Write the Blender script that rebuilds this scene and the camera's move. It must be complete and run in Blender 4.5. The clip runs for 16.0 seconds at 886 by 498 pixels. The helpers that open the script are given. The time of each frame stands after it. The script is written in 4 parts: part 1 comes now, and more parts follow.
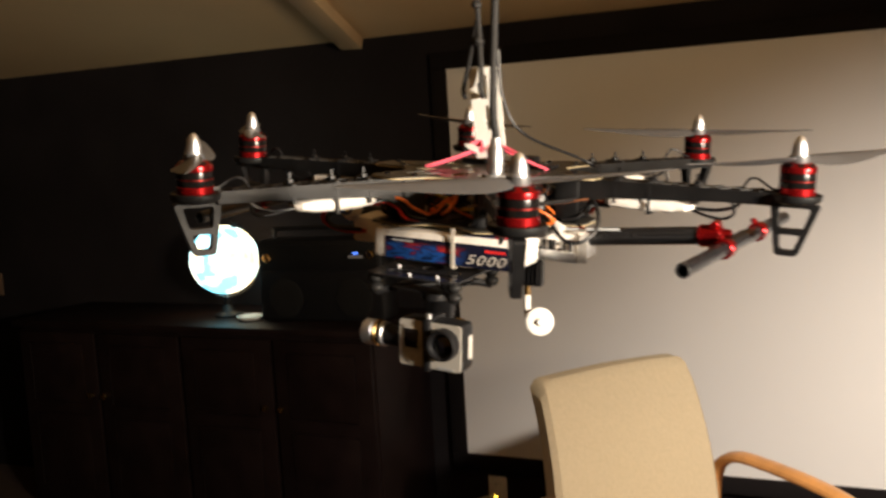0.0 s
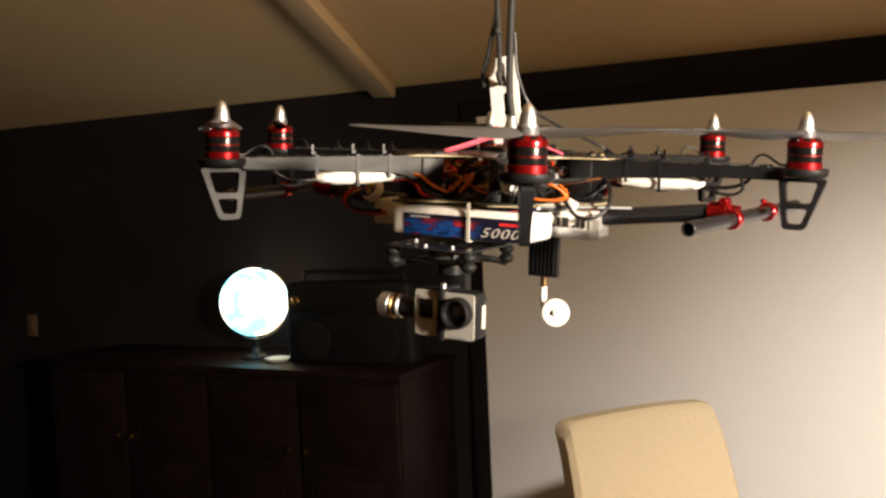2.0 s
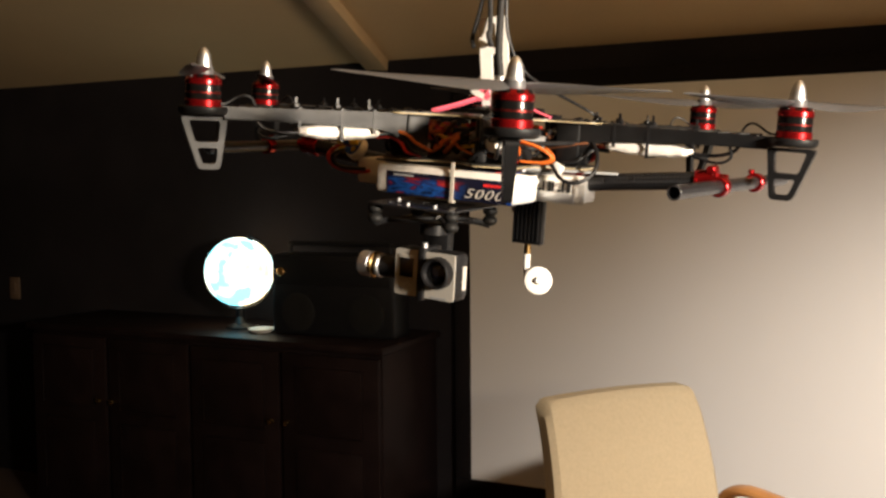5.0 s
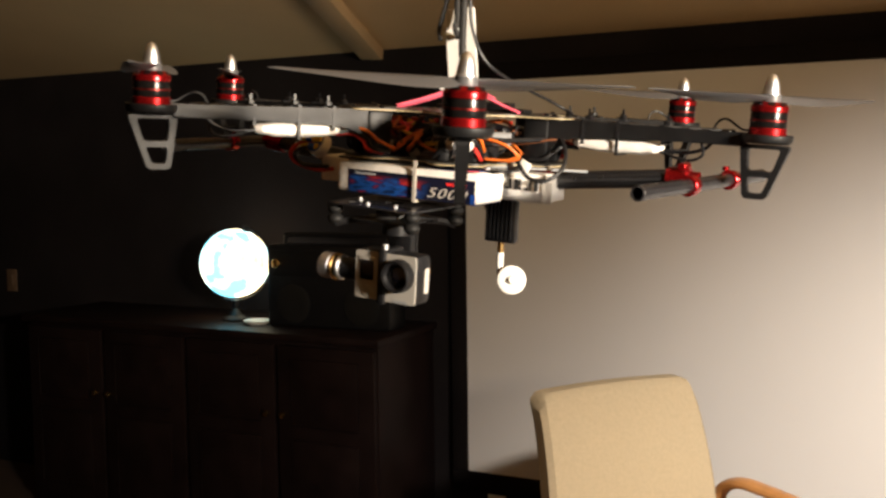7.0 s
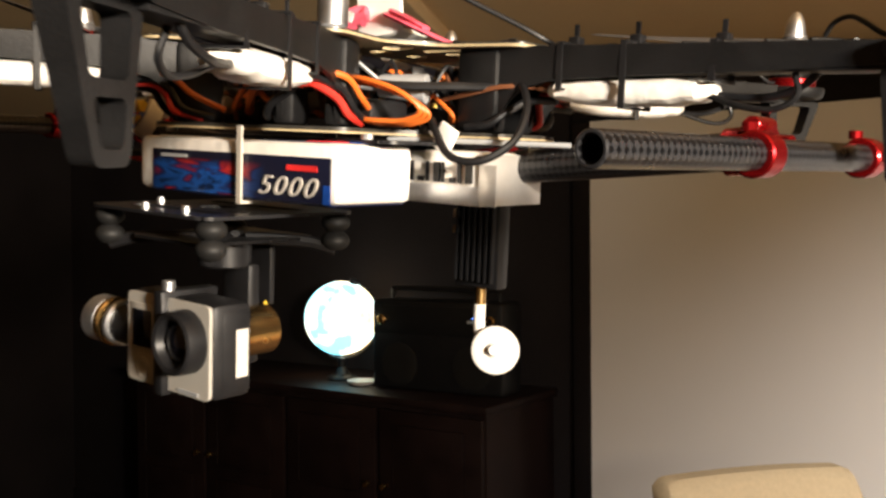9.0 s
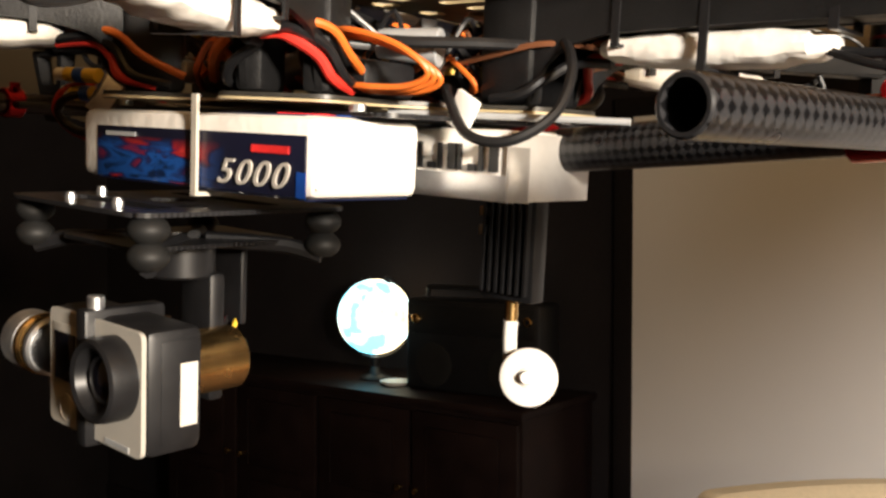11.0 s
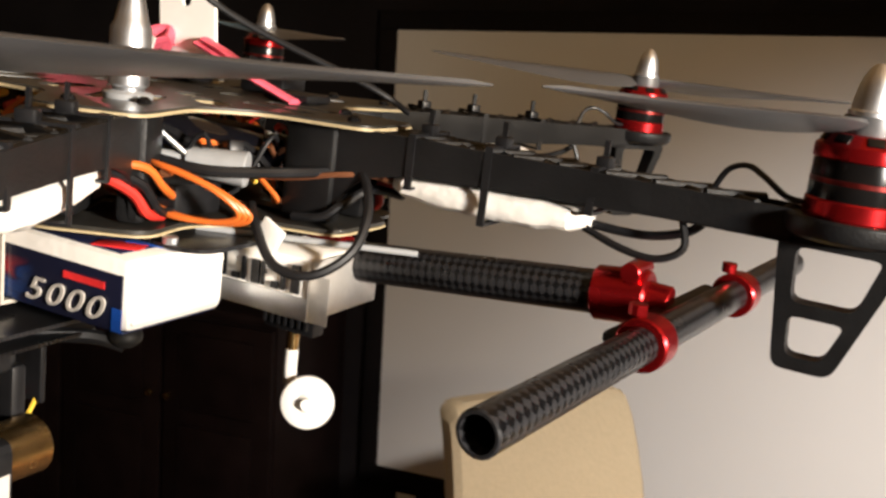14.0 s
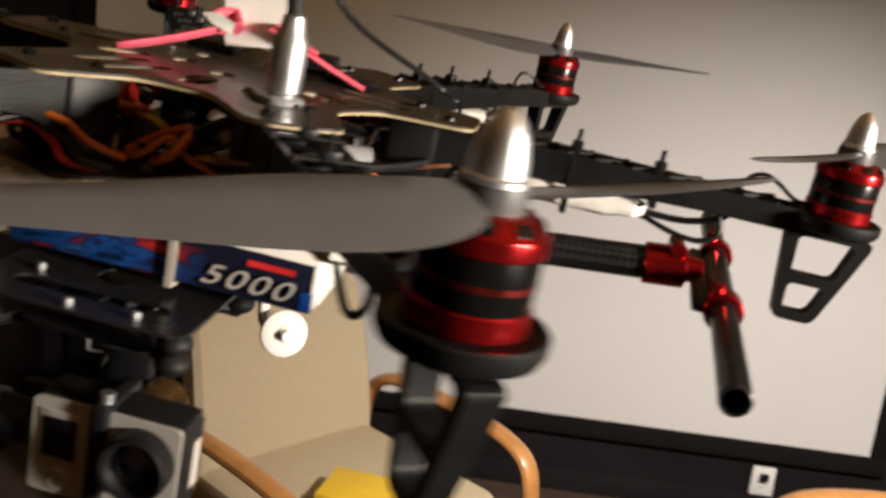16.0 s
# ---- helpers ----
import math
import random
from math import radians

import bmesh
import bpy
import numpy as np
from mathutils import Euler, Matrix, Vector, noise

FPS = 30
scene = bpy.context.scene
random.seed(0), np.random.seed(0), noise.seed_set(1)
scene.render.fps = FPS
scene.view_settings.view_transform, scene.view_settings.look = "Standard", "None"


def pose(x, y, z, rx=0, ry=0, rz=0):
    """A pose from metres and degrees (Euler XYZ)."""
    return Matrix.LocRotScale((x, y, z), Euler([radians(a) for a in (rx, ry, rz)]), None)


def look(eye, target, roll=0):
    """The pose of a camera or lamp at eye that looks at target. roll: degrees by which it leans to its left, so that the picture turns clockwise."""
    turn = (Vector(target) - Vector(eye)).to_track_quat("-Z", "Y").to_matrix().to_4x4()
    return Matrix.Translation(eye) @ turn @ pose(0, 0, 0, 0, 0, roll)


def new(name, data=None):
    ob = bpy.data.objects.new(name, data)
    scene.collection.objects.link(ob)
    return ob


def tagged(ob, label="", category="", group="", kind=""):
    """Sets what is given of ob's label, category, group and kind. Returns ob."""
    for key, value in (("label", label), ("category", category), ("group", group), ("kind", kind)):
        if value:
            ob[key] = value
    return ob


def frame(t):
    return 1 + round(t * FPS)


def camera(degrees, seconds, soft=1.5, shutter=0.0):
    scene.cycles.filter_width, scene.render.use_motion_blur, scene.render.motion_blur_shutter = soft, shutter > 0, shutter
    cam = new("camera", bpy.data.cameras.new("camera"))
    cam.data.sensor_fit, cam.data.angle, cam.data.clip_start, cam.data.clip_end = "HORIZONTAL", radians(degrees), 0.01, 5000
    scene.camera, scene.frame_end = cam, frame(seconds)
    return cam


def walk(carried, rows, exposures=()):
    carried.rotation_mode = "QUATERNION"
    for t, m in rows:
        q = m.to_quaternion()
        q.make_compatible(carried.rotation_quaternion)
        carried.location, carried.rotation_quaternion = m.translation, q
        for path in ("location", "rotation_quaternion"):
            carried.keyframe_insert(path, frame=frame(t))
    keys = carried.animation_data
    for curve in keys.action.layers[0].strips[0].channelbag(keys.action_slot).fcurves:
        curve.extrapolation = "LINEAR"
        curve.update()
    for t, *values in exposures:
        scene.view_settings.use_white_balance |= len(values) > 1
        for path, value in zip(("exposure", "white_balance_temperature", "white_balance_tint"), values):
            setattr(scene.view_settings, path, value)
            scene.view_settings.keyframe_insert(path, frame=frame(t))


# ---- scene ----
# The camera and its walk: seconds, metres, degrees
cam = camera(49.5, 16.0, 2.7, 0.5)
PATH = [
    (0, 0.3370, -0.8316, 1.6553, 83.56, 3.37, 24.27),
    (0.5, 0.2887, -0.7978, 1.6255, 85.82, 2.43, 25.63),
    (1, 0.3092, -0.7924, 1.6055, 86.25, 2.93, 26.36),
    (1.5, 0.3569, -0.8436, 1.5780, 86.77, 3.13, 26.73),
    (2, 0.3586, -0.8557, 1.5788, 87.45, 2.52, 26.20),
    (2.5, 0.3586, -0.8368, 1.5717, 86.95, 1.73, 26.20),
    (3, 0.3695, -0.8289, 1.5768, 86.96, 1.61, 26.81),
    (3.5, 0.3692, -0.8269, 1.5721, 86.77, 1.77, 26.81),
    (4, 0.3603, -0.8445, 1.5580, 86.60, 1.30, 26.47),
    (6.5, 0.3579, -0.8314, 1.5650, 85.83, 0.20, 25.21),
    (7, 0.3771, -0.8008, 1.5688, 85.57, 0.72, 25.88),
    (7.5, 0.4042, -0.7462, 1.5848, 84.81, 0.91, 27.56),
    (8, 0.3693, -0.6694, 1.5763, 84.24, 1.06, 28.66),
    (8.5, 0.3416, -0.5325, 1.5523, 85.97, 0.64, 31.14),
    (9, 0.3263, -0.3867, 1.5316, 89.12, 0.47, 35.24),
    (11.5, 0.2683, -0.2971, 1.5363, 89.04, -0.18, 37.63),
    (12, 0.2678, -0.3122, 1.5467, 89.73, -0.08, 37.11),
    (12.5, 0.2802, -0.3085, 1.5542, 90.60, 0.46, 35.62),
    (13, 0.2981, -0.3012, 1.5718, 90.80, -0.03, 33.07),
    (13.5, 0.2998, -0.3052, 1.5960, 86.83, -0.92, 27.89),
    (14, 0.2762, -0.3346, 1.6177, 82.60, -3.19, 23.25),
    (14.5, 0.2632, -0.3590, 1.6324, 80.60, -3.22, 17.78),
    (15, 0.2369, -0.4030, 1.6461, 80.20, -4.43, 14.05),
    (15.5, 0.2145, -0.4303, 1.6505, 79.75, -4.71, 9.79),
    (16, 0.1245, -0.4441, 1.6612, 76.41, -6.63, 4.05),
]
# The clip's camera opens up over the dark cabinet and stops down again before the bright screen
EXPOSURES = [(0, 0.36, 6580, 10), (1.2, 0.32, 6580, 10), (2, 0.62, 6580, 10), (3, 0.4, 6560, 10), (6, 0.4, 6540, 10), (9, 0.46, 6480, 10), (11.5, 0.38, 6380, 10), (12.4, 0.6, 6420, 10), (13, 0.55, 6400, 10), (13.5, 0.38, 6250, 10), (14, 0.2, 6080, 10), (14.5, 0.05, 6080, 10), (15, -0.25, 6150, 10), (15.5, -0.42, 6200, 10), (16, -0.15, 6200, 10)]
walk(cam, [(t, pose(x, y, z, rx, ry, rz)) for t, x, y, z, rx, ry, rz in PATH], EXPOSURES)

# ---- light ----
world = bpy.data.worlds.new("world")
world.use_nodes = True
scene.world = world
world.node_tree.nodes["Background"].inputs[0].default_value = (1.0, 0.8, 0.55, 1)
world.node_tree.nodes["Background"].inputs[1].default_value = 0.0


def lamp(name, kind, energy, colour, m, **more):
    data = bpy.data.lights.new(name, kind)
    data.energy, data.color = energy, colour
    for key, value in more.items():
        if key == "size":
            data.size = value
        elif key == "radius":
            data.shadow_soft_size = value
        elif key == "spot":
            data.spot_size, data.spot_blend = radians(value), 1.0
    ob = new(name, data)
    ob.matrix_world = m
    return ob


lamp("shaded_lamp_light", "SPOT", 148, (1.0, 0.91, 0.8), look((1.29, -0.56, 1.68), (0.0, 0.02, 1.58)), radius=0.08, spot=72)
# Added spot without a real ceiling fixture, aimed low to brighten the screen's bottom
lamp("added_screen_spot", "SPOT", 610, (1.0, 0.895, 0.79), look((1.5, 0.25, 2.48), (1.0, 2.25, -0.62)), radius=0.09, spot=96)
# Added warm fill aimed at the ceiling; no real torchiere stands behind it
lamp("added_ceiling_fill", "SPOT", 260, (1.0, 0.72, 0.4), look((2.3, -0.9, 1.75), (0.3, -0.35, 3.05)), radius=0.12, spot=124)

# ---- materials ----


def mat(name, colour, rough=0.5, metal=0.0, vary=0.15, scale=40.0, bump=0.0, bump_scale=200.0, tint=None, emit=0.0, coat=0.0, spec=0.5):
    """A surface with large and fine variation in colour, gloss and relief."""
    m = bpy.data.materials.new(name)
    m.use_nodes = True
    nt = m.node_tree
    n, l = nt.nodes, nt.links
    b = n["Principled BSDF"]
    co = n.new("ShaderNodeTexCoord")
    big = n.new("ShaderNodeTexNoise")
    big.inputs["Scale"].default_value, big.inputs["Detail"].default_value = scale, 5
    l.new(co.outputs["Object"], big.inputs["Vector"])
    fine = n.new("ShaderNodeTexNoise")
    fine.inputs["Scale"].default_value, fine.inputs["Detail"].default_value = bump_scale, 3
    l.new(co.outputs["Object"], fine.inputs["Vector"])
    ramp = n.new("ShaderNodeValToRGB")
    lo = [max(0, c * (1 - vary)) for c in colour]
    hi = [min(1, c * (1 + vary)) for c in (tint or colour)]
    ramp.color_ramp.elements[0].position, ramp.color_ramp.elements[1].position = 0.32, 0.68
    ramp.color_ramp.elements[0].color, ramp.color_ramp.elements[1].color = (*lo, 1), (*hi, 1)
    mix = n.new("ShaderNodeMix")
    mix.inputs[0].default_value = 0.35
    l.new(big.outputs["Fac"], mix.inputs[2])
    l.new(fine.outputs["Fac"], mix.inputs[3])
    l.new(mix.outputs[0], ramp.inputs["Fac"])
    l.new(ramp.outputs["Color"], b.inputs["Base Color"])
    rr = n.new("ShaderNodeMapRange")
    rr.inputs["To Min"].default_value, rr.inputs["To Max"].default_value = max(0.03, rough - 0.1), min(1, rough + 0.1)
    l.new(big.outputs["Fac"], rr.inputs["Value"])
    l.new(rr.outputs["Result"], b.inputs["Roughness"])
    b.inputs["Metallic"].default_value = metal
    b.inputs["Specular IOR Level"].default_value = spec
    b.inputs["Coat Weight"].default_value = coat
    if bump:
        bp = n.new("ShaderNodeBump")
        bp.inputs["Strength"].default_value, bp.inputs["Distance"].default_value = bump, 0.5 / bump_scale
        l.new(fine.outputs["Fac"], bp.inputs["Height"])
        l.new(bp.outputs["Normal"], b.inputs["Normal"])
    if emit:
        l.new(ramp.outputs["Color"], b.inputs["Emission Color"])
        b.inputs["Emission Strength"].default_value = emit
    return m


def carbon(name, cell, round_tube):
    """Twill-woven carbon fibre under clear resin; on a tube the weave runs round local z."""
    m = mat(name, (0.018, 0.018, 0.02), 0.3, 0.0, 0.2, 60, coat=0.1, spec=0.4)
    n, l = m.node_tree.nodes, m.node_tree.links
    b = n["Principled BSDF"]
    co = n.new("ShaderNodeTexCoord")
    xyz = n.new("ShaderNodeSeparateXYZ")
    l.new(co.outputs["Object"], xyz.inputs[0])
    both = n.new("ShaderNodeCombineXYZ")
    both.inputs[2].default_value = 0.5 * cell
    if round_tube:
        turn = n.new("ShaderNodeMath")
        turn.operation = "ARCTAN2"
        l.new(xyz.outputs[1], turn.inputs[0])
        l.new(xyz.outputs[0], turn.inputs[1])
        arc = n.new("ShaderNodeMath")
        arc.operation = "MULTIPLY"
        arc.inputs[1].default_value = round_tube
        l.new(turn.outputs[0], arc.inputs[0])
        l.new(arc.outputs[0], both.inputs[0])
        l.new(xyz.outputs[2], both.inputs[1])
    else:
        l.new(xyz.outputs[0], both.inputs[0])
        l.new(xyz.outputs[1], both.inputs[1])
    flat = n.new("ShaderNodeSeparateXYZ")
    l.new(both.outputs[0], flat.inputs[0])
    twill = n.new("ShaderNodeCombineXYZ")
    twill.inputs[2].default_value = 0.5 * cell
    for k, way in enumerate(("ADD", "SUBTRACT")):
        mth = n.new("ShaderNodeMath")
        mth.operation = way
        l.new(flat.outputs[0], mth.inputs[0])
        l.new(flat.outputs[1], mth.inputs[1])
        l.new(mth.outputs[0], twill.inputs[k])
    chk = n.new("ShaderNodeTexChecker")
    chk.inputs["Scale"].default_value = 1 / cell
    chk.inputs["Color1"].default_value, chk.inputs["Color2"].default_value = (0.003, 0.003, 0.0035, 1), (0.021, 0.021, 0.023, 1)
    l.new(twill.outputs[0], chk.inputs["Vector"])
    l.new(chk.outputs["Color"], b.inputs["Base Color"])
    bp = n.new("ShaderNodeBump")
    bp.inputs["Strength"].default_value, bp.inputs["Distance"].default_value = 0.5, 0.0004
    l.new(chk.outputs["Fac"], bp.inputs["Height"])
    l.new(bp.outputs["Normal"], b.inputs["Normal"])
    return m


def battery_print():
    """Navy label on which a blue and a red flame run in from one end."""
    m = mat("navy_flame_label", (0.008, 0.01, 0.03), 0.4, 0, 0.3, 30, coat=0.1, spec=0.35)
    n, l = m.node_tree.nodes, m.node_tree.links
    b = n["Principled BSDF"]
    co = n.new("ShaderNodeTexCoord")
    mp = n.new("ShaderNodeMapping")
    mp.inputs["Scale"].default_value = (30, 30, 90)
    mp.inputs["Rotation"].default_value = (0, 0.75, 0)
    l.new(co.outputs["Object"], mp.inputs["Vector"])
    no = n.new("ShaderNodeTexNoise")
    no.inputs["Scale"].default_value, no.inputs["Detail"].default_value, no.inputs["Distortion"].default_value = 1.0, 4, 0.8
    l.new(mp.outputs["Vector"], no.inputs["Vector"])
    flame = n.new("ShaderNodeValToRGB")
    e = flame.color_ramp.elements
    e[0].position, e[0].color = 0.36, (0.004, 0.014, 0.06, 1)
    e[1].position, e[1].color = 0.64, (0.7, 0.05, 0.04, 1)
    for at, c in ((0.43, (0.015, 0.1, 0.42, 1)), (0.5, (0.012, 0.02, 0.1, 1)), (0.56, (0.4, 0.018, 0.02, 1))):
        k = e.new(at)
        k.color = c
    l.new(no.outputs["Fac"], flame.inputs["Fac"])
    xyz = n.new("ShaderNodeSeparateXYZ")
    l.new(co.outputs["Object"], xyz.inputs[0])
    fade = n.new("ShaderNodeMapRange")
    fade.inputs["From Min"].default_value, fade.inputs["From Max"].default_value = -0.005, 0.03
    fade.inputs["To Min"].default_value, fade.inputs["To Max"].default_value = 1.0, 0.0
    l.new(xyz.outputs[0], fade.inputs["Value"])
    rise = n.new("ShaderNodeMapRange")
    rise.inputs["From Min"].default_value, rise.inputs["From Max"].default_value = -0.0535, -0.0495
    rise.inputs["To Min"].default_value, rise.inputs["To Max"].default_value = 1.0, 0.0
    l.new(xyz.outputs[2], rise.inputs["Value"])
    both = n.new("ShaderNodeMath")
    both.operation = "MULTIPLY"
    l.new(fade.outputs["Result"], both.inputs[0])
    l.new(rise.outputs["Result"], both.inputs[1])
    mix = n.new("ShaderNodeMix")
    mix.data_type = "RGBA"
    mix.inputs[6].default_value = (0.006, 0.007, 0.02, 1)
    l.new(both.outputs[0], mix.inputs[0])
    l.new(flame.outputs["Color"], mix.inputs[7])
    l.new(mix.outputs[2], b.inputs["Base Color"])
    return m


M_NYLON = mat("black_nylon", (0.007, 0.007, 0.0075), 0.44, 0, 0.3, 60, 0.25, 900, spec=0.3)
M_PLATE = mat("dark_circuit_board", (0.03, 0.028, 0.024), 0.4, 0, 0.4, 45, coat=0.2)
M_EDGE = mat("bare_glass_fibre", (0.42, 0.34, 0.2), 0.5, 0, 0.2, 80)
M_RED = mat("red_anodised", (0.36, 0.01, 0.012), 0.24, 0.85, 0.15, 70)
M_SILVER = mat("brushed_aluminium", (0.72, 0.74, 0.77), 0.4, 1.0, 0.1, 90, 0.1, 900)
M_GOLD = mat("brass", (0.72, 0.48, 0.2), 0.25, 1.0, 0.15, 90)
M_STATOR = mat("black_motor_can", (0.005, 0.0045, 0.0045), 0.22, 0.0, 0.2, 120, spec=0.22)
M_COPPER = mat("copper_winding", (0.13, 0.012, 0.01), 0.35, 0.8, 0.6, 300)
M_PROP = mat("grey_nylon_blade", (0.075, 0.075, 0.078), 0.42, 0, 0.12, 40, 0.05, 600)
M_TAPE = mat("white_shrink_wrap", (0.8, 0.74, 0.66), 0.34, 0, 0.04, 35, 0.16, 110, tint=(0.88, 0.86, 0.82))
M_STRAP = mat("pale_cable_tie", (0.5, 0.46, 0.4), 0.4, 0, 0.1, 60)
M_FOILEND = mat("silver_foil", (0.56, 0.54, 0.51), 0.36, 0.6, 0.1, 40, 0.15, 120)
M_BATT = mat("white_battery_wrap", (0.82, 0.79, 0.74), 0.35, 0, 0.05, 50, 0.12, 90)
M_NAVY = mat("navy_label", (0.012, 0.018, 0.06), 0.3, 0, 0.3, 30, coat=0.3)
M_BLUE = mat("bright_blue_print", (0.012, 0.07, 0.36), 0.3, 0, 0.4, 60)
M_REDPRINT = mat("red_print", (0.7, 0.03, 0.03), 0.35, 0, 0.3, 60)
M_WHITEPRINT = mat("white_print", (0.5, 0.47, 0.43), 0.4, 0, 0.05, 60)
M_BLACK = mat("black_plastic", (0.008, 0.008, 0.009), 0.42, 0, 0.25, 80, spec=0.35)
M_RUBBER = mat("black_rubber", (0.008, 0.008, 0.008), 0.6, 0, 0.2, 80, spec=0.3)
M_GLASS = mat("dark_lens_glass", (0.004, 0.004, 0.006), 0.06, 0, 0.1, 20, coat=1.0)
M_CAMGREY = mat("silver_grey_plastic", (0.46, 0.44, 0.4), 0.38, 0.25, 0.06, 60, 0.1, 1500)
M_PINK = mat("pink_webbing", (0.85, 0.13, 0.2), 0.6, 0, 0.15, 120, 0.5, 900)
M_BRACKET = mat("white_painted_metal", (0.85, 0.84, 0.8), 0.4, 0, 0.04, 30)
M_ORANGE = mat("orange_wire", (0.62, 0.14, 0.02), 0.4, 0, 0.1, 90)
M_REDWIRE = mat("red_wire", (0.55, 0.03, 0.02), 0.4, 0, 0.1, 90)
M_BROWNWIRE = mat("brown_wire", (0.12, 0.045, 0.02), 0.4, 0, 0.1, 90)
M_YELLOW = mat("yellow_wire", (0.75, 0.5, 0.05), 0.4, 0, 0.1, 90)
M_GREY = mat("grey_plastic", (0.3, 0.31, 0.32), 0.45, 0, 0.1, 80)
M_ROPE = mat("black_braided_cord", (0.008, 0.0075, 0.0075), 0.7, 0, 0.3, 300, 0.6, 900)
M_CARBON = carbon("carbon_twill_plate", 0.0022, 0)
M_TUBE = carbon("carbon_twill_tube", 0.0032, 0.0078)
M_SKID = carbon("carbon_twill_skid", 0.0036, 0.0056)
M_FLAME = battery_print()
M_WHITEPLASTIC = mat("white_plastic", (0.83, 0.81, 0.77), 0.35, 0, 0.04, 60)
M_WALLBLACK = mat("black_painted_wall", (0.016, 0.0135, 0.0145), 0.9, 0, 0.3, 3, 0.2, 120, spec=0.08)
M_SCREEN = mat("projection_screen_cloth", (0.72, 0.7, 0.67), 0.75, 0, 0.02, 2, 0.05, 800)
M_VELVET = mat("black_velvet_border", (0.012, 0.01, 0.01), 0.9, 0, 0.2, 60, spec=0.05)
M_CEIL = mat("tan_ceiling_paint", (0.5, 0.36, 0.2), 0.8, 0, 0.06, 2.5, 0.15, 90)
M_BEAM = mat("tan_painted_beam", (0.56, 0.41, 0.24), 0.6, 0, 0.08, 6, 0.1, 120)
M_WALL = mat("beige_wall_paint", (0.5, 0.4, 0.28), 0.8, 0, 0.06, 3, 0.15, 100)
M_CARPET = mat("dark_carpet", (0.06, 0.035, 0.022), 0.95, 0, 0.4, 30, 0.8, 300)
M_FABRIC = mat("beige_woven_fabric", (0.5, 0.41, 0.27), 0.85, 0, 0.07, 90, 0.6, 520, spec=0.2)
M_WOOD = mat("honey_bentwood", (0.5, 0.23, 0.07), 0.35, 0, 0.25, 14, 0.05, 200, coat=0.3)
M_CABINET = mat("dark_mahogany", (0.012, 0.0065, 0.006), 0.5, 0, 0.4, 8, 0.1, 150, spec=0.15)
M_SWITCH = mat("aged_ivory_plastic", (0.13, 0.085, 0.055), 0.45, 0, 0.06, 60)
M_YELLOWCARD = mat("yellow_card", (0.85, 0.55, 0.03), 0.5, 0, 0.08, 10)
M_LED = mat("amber_light", (1.0, 0.6, 0.05), 0.4, 0, 0.0, 10, emit=6)
M_BLUELED = mat("blue_light", (0.1, 0.25, 1.0), 0.4, 0, 0.0, 10, emit=1.5)


def globe_material():
    """Lit from within: pale seas, ochre and green lands, a bright glow."""
    m = bpy.data.materials.new("lit_globe_map")
    m.use_nodes = True
    n, l = m.node_tree.nodes, m.node_tree.links
    b = n["Principled BSDF"]
    co = n.new("ShaderNodeTexCoord")
    no = n.new("ShaderNodeTexNoise")
    no.inputs["Scale"].default_value, no.inputs["Detail"].default_value = 7.0, 6
    l.new(co.outputs["Object"], no.inputs["Vector"])
    r = n.new("ShaderNodeValToRGB")
    e = r.color_ramp.elements
    e[0].position, e[0].color = 0.40, (0.18, 0.6, 0.76, 1)
    e[1].position, e[1].color = 0.64, (1.0, 0.6, 0.24, 1)
    k = e.new(0.47)
    k.color = (0.64, 0.88, 0.87, 1)
    k = e.new(0.52)
    k.color = (0.95, 0.88, 0.6, 1)
    l.new(no.outputs["Fac"], r.inputs["Fac"])
    l.new(r.outputs["Color"], b.inputs["Base Color"])
    l.new(r.outputs["Color"], b.inputs["Emission Color"])
    b.inputs["Emission Strength"].default_value = 2.4
    b.inputs["Roughness"].default_value = 0.3
    return m


M_GLOBE = globe_material()

# ---- mesh helpers ----


def mesh(name, bm, material, smooth=True):
    me = bpy.data.meshes.new(name)
    bmesh.ops.recalc_face_normals(bm, faces=bm.faces)
    bm.to_mesh(me)
    bm.free()
    me.materials.append(material)
    if smooth:
        me.shade_smooth()
        me.set_sharp_from_angle(angle=radians(32))
    return me


def part(name, bm, material, parent, label="", m=None):
    ob = new(name, mesh(name, bm, material))
    ob.parent = parent
    if m is not None:
        ob.matrix_basis = m
    return tagged(ob, label)


def thing(name, label, category, m=None, group="", kind=""):
    ob = new(name)
    ob.empty_display_size = 0.05
    if m is not None:
        ob.matrix_basis = m
    return tagged(ob, label, category, group, kind)


def solid(name, bm, material, label, category, m=None, group="", kind=""):
    ob = new(name, mesh(name, bm, material))
    if m is not None:
        ob.matrix_basis = m
    return tagged(ob, label, category, group, kind)


def add_box(bm, lo, hi, bevel=0.0, m=None, seg=2):
    c = [(a + b) / 2 for a, b in zip(lo, hi)]
    s = [b - a for a, b in zip(lo, hi)]
    t = bmesh.new()
    bmesh.ops.create_cube(t, size=1, matrix=Matrix.LocRotScale(c, None, s))
    if bevel:
        bmesh.ops.bevel(t, geom=t.edges[:], offset=bevel, segments=seg, profile=0.5, affect="EDGES")
    return merge(bm, t, m)


def merge(bm, t, m=None):
    if m is not None:
        bmesh.ops.transform(t, matrix=m, verts=t.verts)
    at = {v: bm.verts.new(v.co) for v in t.verts}
    for f in t.faces:
        bm.faces.new([at[v] for v in f.verts])
    t.free()
    return bm


def box(lo, hi, bevel=0.0, m=None):
    return add_box(bmesh.new(), lo, hi, bevel, m)


